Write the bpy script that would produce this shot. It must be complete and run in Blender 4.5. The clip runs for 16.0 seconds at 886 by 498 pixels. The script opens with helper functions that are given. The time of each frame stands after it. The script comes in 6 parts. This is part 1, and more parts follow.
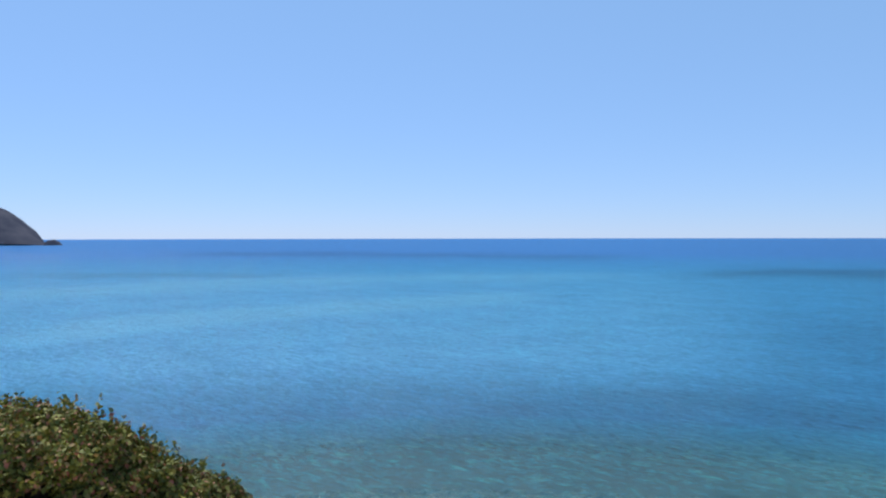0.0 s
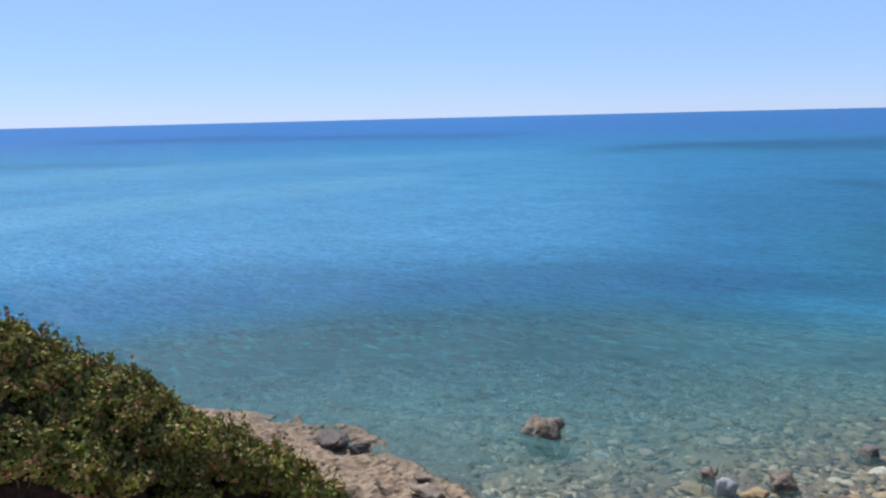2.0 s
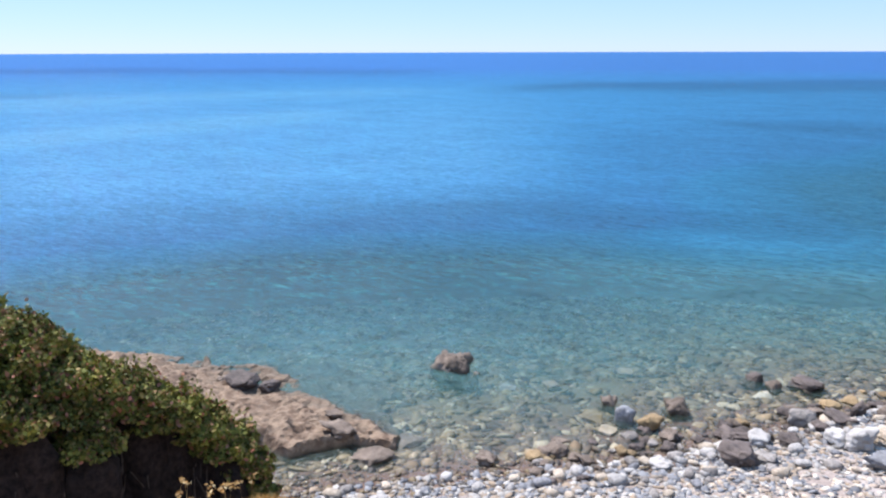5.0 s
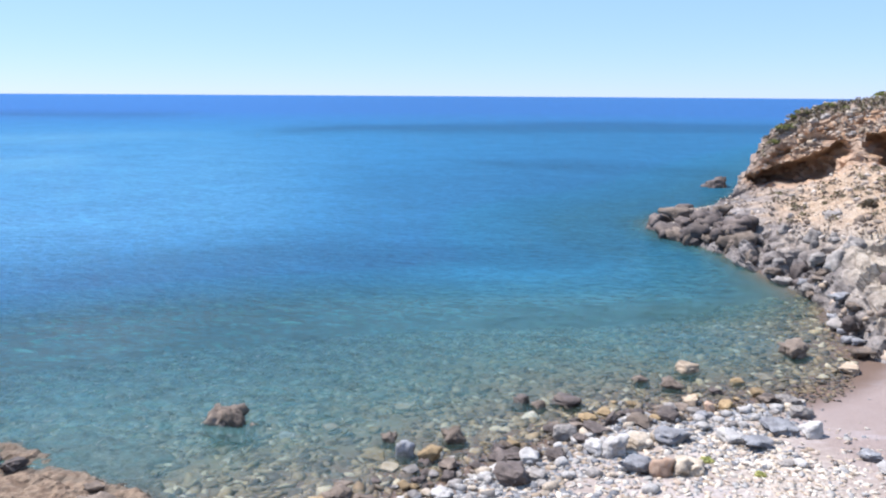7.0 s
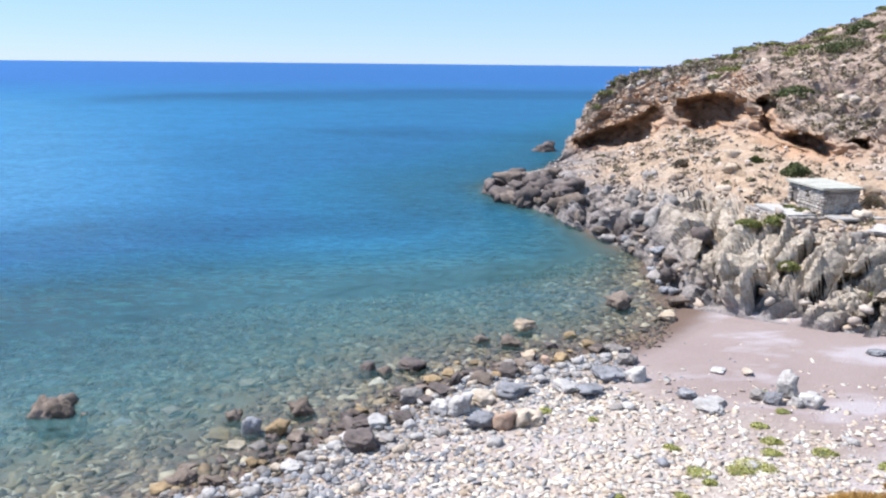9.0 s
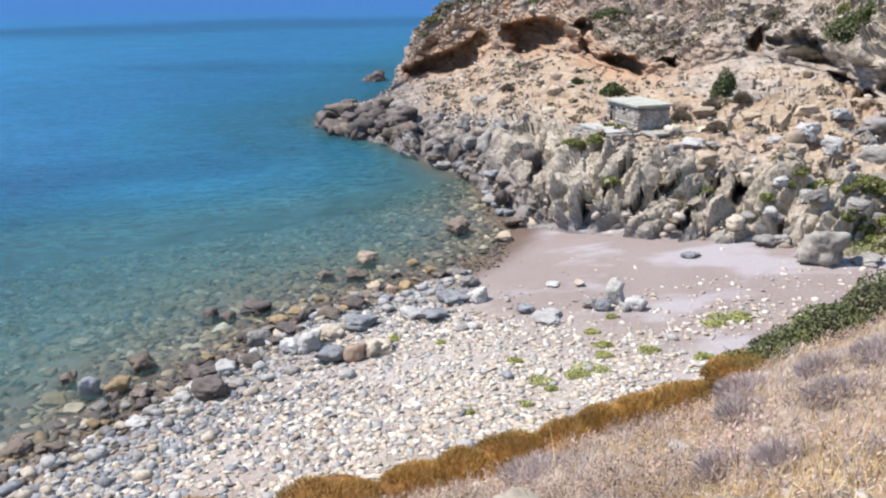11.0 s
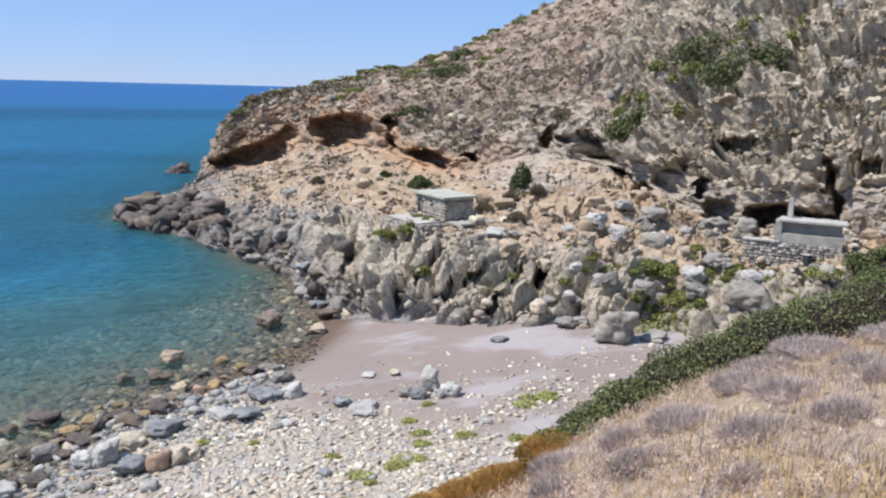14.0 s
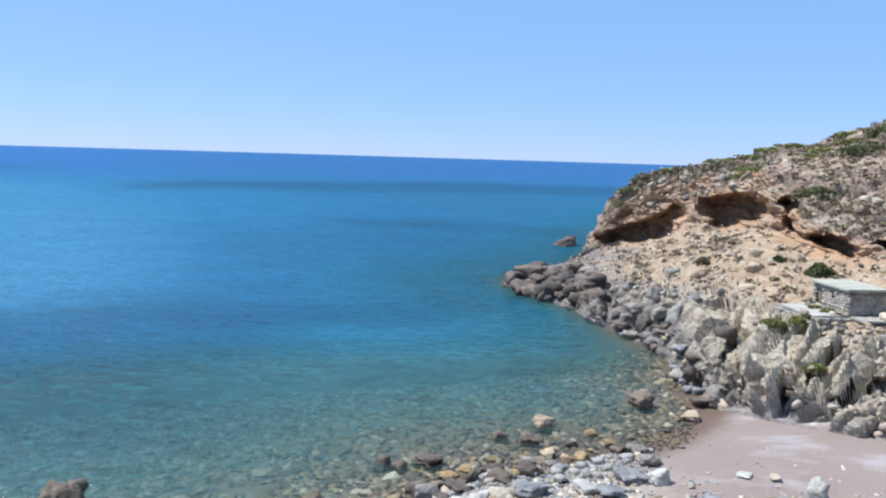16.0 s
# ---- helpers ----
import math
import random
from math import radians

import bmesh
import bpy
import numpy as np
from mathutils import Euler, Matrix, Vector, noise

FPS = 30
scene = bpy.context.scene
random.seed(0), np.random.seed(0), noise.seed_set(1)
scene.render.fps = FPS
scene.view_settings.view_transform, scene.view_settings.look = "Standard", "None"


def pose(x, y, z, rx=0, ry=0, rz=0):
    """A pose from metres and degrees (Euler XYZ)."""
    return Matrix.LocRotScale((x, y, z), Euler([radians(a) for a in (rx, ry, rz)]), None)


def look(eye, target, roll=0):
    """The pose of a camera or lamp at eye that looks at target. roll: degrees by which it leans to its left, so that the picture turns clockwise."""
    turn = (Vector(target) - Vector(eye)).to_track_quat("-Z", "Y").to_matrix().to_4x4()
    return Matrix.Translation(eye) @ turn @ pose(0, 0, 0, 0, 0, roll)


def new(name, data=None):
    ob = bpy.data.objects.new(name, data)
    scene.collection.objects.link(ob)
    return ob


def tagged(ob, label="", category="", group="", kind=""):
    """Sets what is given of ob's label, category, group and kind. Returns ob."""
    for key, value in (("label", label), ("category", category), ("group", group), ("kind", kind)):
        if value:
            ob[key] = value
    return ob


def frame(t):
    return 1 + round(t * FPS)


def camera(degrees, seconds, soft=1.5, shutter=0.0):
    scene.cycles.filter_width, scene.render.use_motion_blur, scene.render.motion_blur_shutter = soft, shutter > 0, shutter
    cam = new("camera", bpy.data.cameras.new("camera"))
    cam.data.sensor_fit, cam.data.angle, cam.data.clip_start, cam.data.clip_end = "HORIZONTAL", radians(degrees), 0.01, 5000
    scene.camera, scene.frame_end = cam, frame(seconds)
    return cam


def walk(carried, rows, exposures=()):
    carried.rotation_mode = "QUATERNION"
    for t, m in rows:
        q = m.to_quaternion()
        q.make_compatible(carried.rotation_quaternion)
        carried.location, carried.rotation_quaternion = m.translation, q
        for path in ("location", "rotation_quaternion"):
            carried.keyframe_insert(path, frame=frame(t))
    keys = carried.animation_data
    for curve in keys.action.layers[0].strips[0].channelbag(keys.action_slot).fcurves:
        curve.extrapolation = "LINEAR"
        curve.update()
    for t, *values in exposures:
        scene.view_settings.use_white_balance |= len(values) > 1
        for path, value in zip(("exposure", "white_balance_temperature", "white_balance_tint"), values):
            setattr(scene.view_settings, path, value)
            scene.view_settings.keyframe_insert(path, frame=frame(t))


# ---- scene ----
EYE = (0.0, 0.0, 15.0)
cam = camera(58.8, 16.0, soft=2.2)
# seconds, heading (degrees clockwise from +y), tilt, roll
TURNS = [
    (0, -42.20, -0.93, -0.10),
    (0.2, -39.70, -1.03, -0.10),
    (0.5, -36.25, -1.30, -0.12),
    (0.8, -33.60, -1.95, -0.20),
    (1, -33.04, -3.25, -0.35),
    (1.2, -33.02, -5.03, -0.50),
    (1.5, -34.35, -7.18, -0.93),
    (1.8, -35.27, -8.93, -1.37),
    (2, -35.45, -9.64, -1.40),
    (2.2, -35.09, -10.46, -1.18),
    (2.5, -34.17, -11.26, -0.62),
    (2.8, -32.61, -11.92, -0.33),
    (3, -31.59, -12.40, -0.27),
    (3.2, -30.82, -14.43, -0.02),
    (4.25, -29.60, -16.30, 0.00),
    (5.3, -28.31, -12.20, -0.09),
    (5.5, -27.46, -10.71, 0.24),
    (5.8, -25.05, -9.32, 0.38),
    (6, -22.78, -9.05, 0.52),
    (6.2, -20.41, -9.61, 0.62),
    (6.5, -16.73, -10.07, 0.43),
    (6.8, -13.19, -10.66, 0.49),
    (7, -11.89, -11.18, 0.38),
    (7.2, -10.86, -11.85, 0.28),
    (7.5, -9.99, -13.37, -0.04),
    (7.8, -9.54, -14.45, 0.01),
    (8, -9.20, -14.93, 0.06),
    (8.2, -8.85, -15.19, 0.21),
    (8.5, -6.79, -14.73, 0.49),
    (8.8, -2.73, -13.49, 0.69),
    (9, -0.05, -13.40, 0.58),
    (9.2, 2.56, -13.66, 0.47),
    (9.5, 5.87, -13.94, 0.06),
    (9.7, 7.85, -13.94, -0.22),
    (10.75, 12.00, -17.20, -0.45),
    (11.8, 10.20, -22.09, -0.83),
    (12, 8.11, -23.31, -1.45),
    (12.2, 6.84, -24.23, -2.04),
    (12.5, 7.89, -24.22, -1.79),
    (12.8, 12.46, -22.47, -0.37),
    (13, 16.05, -20.70, 0.49),
    (13.2, 19.86, -18.96, 1.14),
    (13.5, 25.88, -16.99, 1.55),
    (13.7, 26.98, -14.94, 1.68),
    (14, 25.94, -11.57, 1.48),
    (14.2, 23.86, -10.11, 1.23),
    (14.5, 19.49, -9.16, 1.43),
    (14.8, 15.25, -8.02, 1.32),
    (15, 12.94, -7.82, 1.54),
    (15.2, 10.90, -7.80, 1.65),
    (15.5, 7.34, -7.47, 1.87),
    (15.8, 2.44, -6.98, 1.93),
    (16, -1.71, -6.77, 1.72),
]


def heading(az, el, r=10.0):
    a, e = radians(az), radians(el)
    return (EYE[0] + r * math.cos(e) * math.sin(a), EYE[1] + r * math.cos(e) * math.cos(a), EYE[2] + r * math.sin(e))


walk(cam, [(t, look(EYE, heading(a, e), roll)) for t, a, e, roll in TURNS],
     exposures=[(0.0, 0.46, 6450, 6), (1.5, 0.48, 6500, 9), (3.0, 0.73, 6450, 12), (5.5, 0.89, 6320, 16), (7.5, 0.89, 6320, 15), (9.0, 0.84, 6320, 14), (10.5, 0.72, 6420, 12), (12.0, 0.54, 6550, 11), (14.0, 0.44, 6450, 10), (15.0, 0.46, 6350, 8.5), (16.0, 0.58, 6220, 7)])

# ---- light ----
SUN_AZ, SUN_EL = -76.0, 58.0
world = bpy.data.worlds.new("sky")
scene.world = world
world.use_nodes = True
wn = world.node_tree.nodes
sky = wn.new("ShaderNodeTexSky")
sky.sky_type = "NISHITA"
sky.sun_disc = False
sky.sun_elevation = radians(SUN_EL)
sky.sun_rotation = radians(SUN_AZ)
sky.altitude = 1500.0
sky.air_density, sky.dust_density, sky.ozone_density = 1.0, 0.0, 5.0
wn["Background"].inputs["Strength"].default_value = 0.09
# sea haze pales the sky evenly
haze = wn.new("ShaderNodeMix")
haze.data_type, haze.blend_type = "RGBA", "ADD"
haze.inputs[0].default_value = 1.0
haze.inputs[7].default_value = (1.55, 2.8, 4.35, 1)
tint = wn.new("ShaderNodeMix")
tint.data_type, tint.blend_type = "RGBA", "MULTIPLY"
tint.inputs[0].default_value = 1.0
tint.inputs[7].default_value = (0.37, 0.335, 0.475, 1)
world.node_tree.links.new(sky.outputs[0], tint.inputs[6])
world.node_tree.links.new(tint.outputs[2], haze.inputs[6])
world.node_tree.links.new(haze.outputs[2], wn["Background"].inputs["Color"])
sun_data = bpy.data.lights.new("sun", "SUN")
sun_data.energy, sun_data.angle, sun_data.color = 4.2, radians(0.5), (1.0, 0.95, 0.88)
sun = new("sun", sun_data)
sun.matrix_world = look(heading(SUN_AZ, SUN_EL, 300.0), EYE)


# ---- noise on arrays ----
def hash3(i, j, k, seed):
    n = (i * 374761393 + j * 668265263 + k * 2147483647 + seed * 974711) & 0xFFFFFFFF
    n = ((n ^ (n >> 13)) * 1274126177) & 0xFFFFFFFF
    n = ((n ^ (n >> 16)) * 2246822519) & 0xFFFFFFFF
    return ((n ^ (n >> 15)) & 0xFFFFFF) / float(0xFFFFFF)


def vnoise(x, y, z=0.0, seed=0):
    """Smooth noise from -1 to 1 on arrays."""
    x, y, z = np.broadcast_arrays(np.asarray(x, float), np.asarray(y, float), np.asarray(z, float))
    i, j, k = (np.floor(a).astype(np.int64) for a in (x, y, z))
    u, v, w = x - i, y - j, z - k
    u, v, w = (a * a * (3 - 2 * a) for a in (u, v, w))
    out = 0.0
    for di, wi in ((0, 1 - u), (1, u)):
        for dj, wj in ((0, 1 - v), (1, v)):
            for dk, wk in ((0, 1 - w), (1, w)):
                out = out + hash3(i + di, j + dj, k + dk, seed) * wi * wj * wk
    return out * 2 - 1


def fbm(x, y, z=0.0, octaves=4, seed=0, ridged=False):
    total, amp, norm = 0.0, 1.0, 0.0
    for o in range(octaves):
        f = 2.03 ** o
        n = vnoise(np.asarray(x) * f + 17.3 * o, np.asarray(y) * f - 9.1 * o, np.asarray(z) * f + 4.7 * o, seed + o)
        total = total + amp * ((1 - 2 * np.abs(n)) if ridged else n)
        norm += amp
        amp *= 0.5
    return total / norm


def cells(x, y, z, seed=0):
    """Distance to the nearest and second nearest scattered point, and the nearest point's own random value."""
    x, y, z = np.broadcast_arrays(np.asarray(x, float), np.asarray(y, float), np.asarray(z, float))
    i, j, k = (np.floor(a).astype(np.int64) for a in (x, y, z))
    d1 = np.full(x.shape, 9.0)
    d2 = np.full(x.shape, 9.0)
    val = np.zeros(x.shape)
    for a in (-1, 0, 1):
        for b in (-1, 0, 1):
            for c in (-1, 0, 1):
                ii, jj, kk = i + a, j + b, k + c
                px = ii + hash3(ii, jj, kk, seed)
                py = jj + hash3(ii, jj, kk, seed + 1)
                pz = kk + hash3(ii, jj, kk, seed + 2)
                d = np.sqrt((px - x) ** 2 + (py - y) ** 2 + (pz - z) ** 2)
                near = d < d1
                d2 = np.where(near, d1, np.minimum(d2, d))
                val = np.where(near, hash3(ii, jj, kk, seed + 3), val)
                d1 = np.where(near, d, d1)
    return d1, d2, val


def facets(x, y, z, seed=0):
    """Broken rock: in each scattered cell a plane of its own height and tilt; and the distance from the cell's border."""
    x, y, z = np.broadcast_arrays(np.asarray(x, float), np.asarray(y, float), np.asarray(z, float))
    i, j, k = (np.floor(a).astype(np.int64) for a in (x, y, z))
    d1 = np.full(x.shape, 9.0)
    d2 = np.full(x.shape, 9.0)
    h = np.zeros(x.shape)
    for a in (-1, 0, 1):
        for b in (-1, 0, 1):
            for c in (-1, 0, 1):
                ii, jj, kk = i + a, j + b, k + c
                px = x - ii - hash3(ii, jj, kk, seed)
                py = y - jj - hash3(ii, jj, kk, seed + 1)
                pz = z - kk - hash3(ii, jj, kk, seed + 2)
                d = np.sqrt(px ** 2 + py ** 2 + pz ** 2)
                v, u, w = (hash3(ii, jj, kk, seed + q) - 0.5 for q in (3, 4, 5))
                near = d < d1
                d2 = np.where(near, d1, np.minimum(d2, d))
                h = np.where(near, v + 1.5 * (u * px + w * py + v * pz), h)
                d1 = np.where(near, d, d1)
    return h, d2 - d1


def smooth01(a, lo, hi):
    t = np.clip((np.asarray(a, float) - lo) / (hi - lo), 0, 1)
    return t * t * (3 - 2 * t)


def curve(az, table, col):
    """A column of a table of sections, eased between its rows."""
    xs = np.array([row[0] for row in table], float)
    ys = np.array([row[col] for row in table], float)
    g = np.linspace(-180, 180, 3601)
    v = np.interp(g, xs, ys)
    ker = np.hanning(21)
    v = np.convolve(np.pad(v, 10, "edge"), ker / ker.sum(), "valid")
    return np.interp(az, g, v)


# ---- materials ----
class Mat:
    """A node material under construction."""

    def __init__(self, name, rough=0.9, spec=0.3):
        self.m = bpy.data.materials.new(name)
        self.m.use_nodes = True
        self.t = self.m.node_tree
        self.bsdf = self.t.nodes["Principled BSDF"]
        self.bsdf.inputs["Roughness"].default_value = rough
        self.bsdf.inputs["Specular IOR Level"].default_value = spec
        self.pos = self.t.nodes.new("ShaderNodeNewGeometry").outputs["Position"]

    def node(self, kind, **sockets):
        n = self.t.nodes.new(kind)
        for k, v in sockets.items():
            self.put(n.inputs[k.replace("_", " ")], v)
        return n

    def put(self, socket, v):
        if isinstance(v, bpy.types.NodeSocket):
            self.t.links.new(v, socket)
        elif isinstance(v, tuple) and len(v) == 3 and socket.type == "RGBA":
            socket.default_value = (*v, 1)
        else:
            socket.default_value = v

    def mapped(self, scale=(1, 1, 1), rot=(0, 0, 0), source=None):
        n = self.node("ShaderNodeMapping")
        self.put(n.inputs["Vector"], source or self.pos)
        n.inputs["Scale"].default_value = scale
        n.inputs["Rotation"].default_value = [radians(a) for a in rot]
        return n.outputs[0]

    def noise(self, scale, detail=4.0, rough=0.6, vec=None, distort=0.0):
        n = self.node("ShaderNodeTexNoise", Vector=vec or self.pos, Scale=scale, Detail=detail, Roughness=rough, Distortion=distort)
        return n.outputs["Fac"]

    def voronoi(self, scale, out="Distance", vec=None, feature="F1"):
        n = self.node("ShaderNodeTexVoronoi", Vector=vec or self.pos, Scale=scale)
        n.feature = feature
        return n.outputs[out]

    def attr(self, name):
        n = self.node("ShaderNodeAttribute")
        n.attribute_name = name
        return n.outputs["Fac"]

    def ramp(self, fac, stops, mode="LINEAR"):
        n = self.node("ShaderNodeValToRGB", Fac=fac)
        e = n.color_ramp.elements
        n.color_ramp.interpolation = mode
        while len(e) < len(stops):
            e.new(0.5)
        for el, (p, c) in zip(e, stops):
            el.position = p
            el.color = (c, c, c, 1) if not isinstance(c, tuple) else (*c, 1)
        return n.outputs["Color"]

    def mix(self, fac, a, b, mode="MIX"):
        n = self.t.nodes.new("ShaderNodeMix")
        n.data_type, n.blend_type = "RGBA", mode
        for s, v in ((n.inputs[0], fac), (n.inputs[6], a), (n.inputs[7], b)):
            self.put(s, v)
        return n.outputs[2]

    def math(self, op, a, b=0.5, clamp=False):
        n = self.t.nodes.new("ShaderNodeMath")
        n.operation, n.use_clamp = op, clamp
        self.put(n.inputs[0], a)
        self.put(n.inputs[1], b)
        return n.outputs[0]

    def random(self):
        return self.node("ShaderNodeObjectInfo").outputs["Random"]

    def island(self):
        return self.t.nodes.new("ShaderNodeNewGeometry").outputs["Random Per Island"]

    def bump(self, height, strength=0.5, distance=0.05, normal=None):
        n = self.node("ShaderNodeBump", Strength=strength, Distance=distance, Height=height)
        if normal:
            self.put(n.inputs["Normal"], normal)
        return n.outputs[0]

    def done(self, color=None, normal=None, rough=None):
        if color is not None:
            self.put(self.bsdf.inputs["Base Color"], color)
        if normal is not None:
            self.put(self.bsdf.inputs["Normal"], normal)
        if rough is not None:
            self.put(self.bsdf.inputs["Roughness"], rough)
        return self.m


def sea_material():
    """Clear shallows that turn to a scattering blue body with depth, under a rippled, glossy skin."""
    k = Mat("sea_water", 0.2)
    t = k.t
    depth, weed, sand = k.attr("depth"), k.attr("weed"), k.attr("sand")
    soft = k.noise(0.07, 6, 0.65, vec=k.mapped((1, 1.5, 1)))
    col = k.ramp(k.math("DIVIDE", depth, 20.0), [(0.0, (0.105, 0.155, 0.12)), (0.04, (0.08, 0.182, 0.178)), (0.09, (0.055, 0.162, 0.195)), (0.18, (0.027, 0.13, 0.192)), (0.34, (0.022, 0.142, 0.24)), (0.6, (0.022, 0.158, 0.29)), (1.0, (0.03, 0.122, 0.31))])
    col = k.mix(weed, col, k.mix(1.0, col, (0.58, 0.58, 0.58), "MULTIPLY"))
    col = k.mix(k.math("MULTIPLY", sand, 0.7), col, (0.075, 0.225, 0.345))
    patch = k.ramp(soft, [(0.3, 0.88), (0.7, 1.1)])
    # stones of the bed showing faintly through
    bed = k.noise(0.75, 3, 0.6, vec=k.mapped((1, 1.9, 1), (0, 0, 4)), distort=0.9)
    faint = k.ramp(k.math("DIVIDE", depth, 10.0), [(0.03, 0.9), (0.3, 0.6), (0.8, 0.0)])
    col = k.mix(k.math("MULTIPLY", faint, k.ramp(bed, [(0.54, 0.0), (0.64, 0.75)])), col, (0.05, 0.165, 0.16))
    col = k.mix(k.math("MULTIPLY", faint, k.ramp(bed, [(0.36, 0.75), (0.47, 0.0)])), col, (0.02, 0.075, 0.08))
    col = k.mix(1.0, col, patch, "MULTIPLY")
    # ripples: long swell lines, chop and fine facets
    chop = k.noise(1.4, 3, 0.6, vec=k.mapped((1, 1.8, 1), (0, 0, 20)), distort=0.4)
    fine = k.noise(5.0, 3, 0.6, vec=k.mapped((1, 1.6, 1), (0, 0, 35)), distort=0.6)
    swell = k.noise(0.22, 3, 0.6, vec=k.mapped((1, 2.5, 1), (0, 0, 12)))
    nrm = k.bump(swell, 0.5, 0.7)
    nrm = k.bump(chop, 0.8, 0.32, nrm)
    nrm = k.bump(fine, 0.7, 0.09, nrm)
    # lit and shaded sides of the wavelets, painted into the water's colour
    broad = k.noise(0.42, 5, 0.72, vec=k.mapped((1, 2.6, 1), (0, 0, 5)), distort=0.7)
    wave_shade = k.ramp(k.math("ADD", k.math("MULTIPLY", chop, 0.45), k.math("MULTIPLY", broad, 0.55)), [(0.38, 0.70), (0.62, 1.3)])
    col = k.mix(1.0, col, wave_shade, "MULTIPLY")
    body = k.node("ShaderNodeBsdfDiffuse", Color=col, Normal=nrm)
    # red light is lost first on the way through the water
    tint = k.node("ShaderNodeCombineColor", Red=k.math("POWER", 0.82, depth), Green=k.math("POWER", 0.9, depth), Blue=k.math("POWER", 0.88, depth)).outputs[0]
    clear = k.node("ShaderNodeBsdfTransparent", Color=tint)
    opaque = k.math("SUBTRACT", 1.0, k.math("POWER", 0.5, k.math("DIVIDE", depth, 1.05)), True)
    low = k.node("ShaderNodeMixShader", Fac=opaque)
    k.put(low.inputs[1], clear.outputs[0])
    k.put(low.inputs[2], body.outputs[0])
    skin = k.node("ShaderNodeBsdfGlossy", Roughness=0.16, Normal=nrm)
    fres = k.node("ShaderNodeFresnel", IOR=1.33, Normal=nrm)
    top = k.node("ShaderNodeMixShader", Fac=k.math("MINIMUM", k.math("MULTIPLY", fres.outputs[0], 0.75), 0.12))
    k.put(top.inputs[1], low.outputs[0])
    k.put(top.inputs[2], skin.outputs[0])
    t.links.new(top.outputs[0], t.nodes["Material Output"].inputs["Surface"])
    return k.m


def ground_material():
    """Mauve sand on the beach, stony sea bed, dry earth on the bank."""
    k = Mat("ground_soil", 0.95, 0.15)
    bank, wet, stony = k.attr("bank"), k.attr("wet"), k.attr("stony")
    big, fine = k.noise(0.35, 5), k.noise(14, 4, 0.7)
    sand = k.mix(big, (0.235, 0.18, 0.16), (0.315, 0.26, 0.24))
    pale = k.ramp(k.noise(0.16, 4, 0.55, vec=k.mapped((1, 1.6, 1), (0, 0, 30))), [(0.5, 0.0), (0.6, 1.0)])
    sand = k.mix(k.math("MULTIPLY", pale, 0.62), sand, (0.42, 0.39, 0.40))
    peb = k.voronoi(6.0, "Color")
    pebbles = k.mix(0.75, (0.40, 0.35, 0.29), k.ramp(peb, [(0.2, (0.27, 0.235, 0.195)), (0.55, (0.43, 0.37, 0.305)), (0.9, (0.58, 0.53, 0.46))]))
    beach = k.mix(k.math("MULTIPLY", stony, 0.8), sand, pebbles)
    beach = k.mix(k.attr("bed"), beach, k.mix(big, (0.19, 0.17, 0.12), (0.28, 0.255, 0.18)))
    beach = k.mix(wet, beach, k.mix(big, (0.12, 0.082, 0.062), (0.17, 0.12, 0.095)))
    dry = k.mix(k.noise(0.9, 5), (0.28, 0.205, 0.145), (0.43, 0.34, 0.265))
    dry = k.mix(k.ramp(k.noise(3.5, 4), [(0.5, 0.0), (0.7, 0.6)]), dry, (0.17, 0.12, 0.09))
    col = k.mix(bank, beach, dry)
    col = k.mix(1.0, col, k.ramp(fine, [(0.2, 0.75), (0.8, 1.2)]), "MULTIPLY")
    return k.done(col, k.bump(k.math("ADD", fine, k.voronoi(9.0)), 0.5, 0.05))


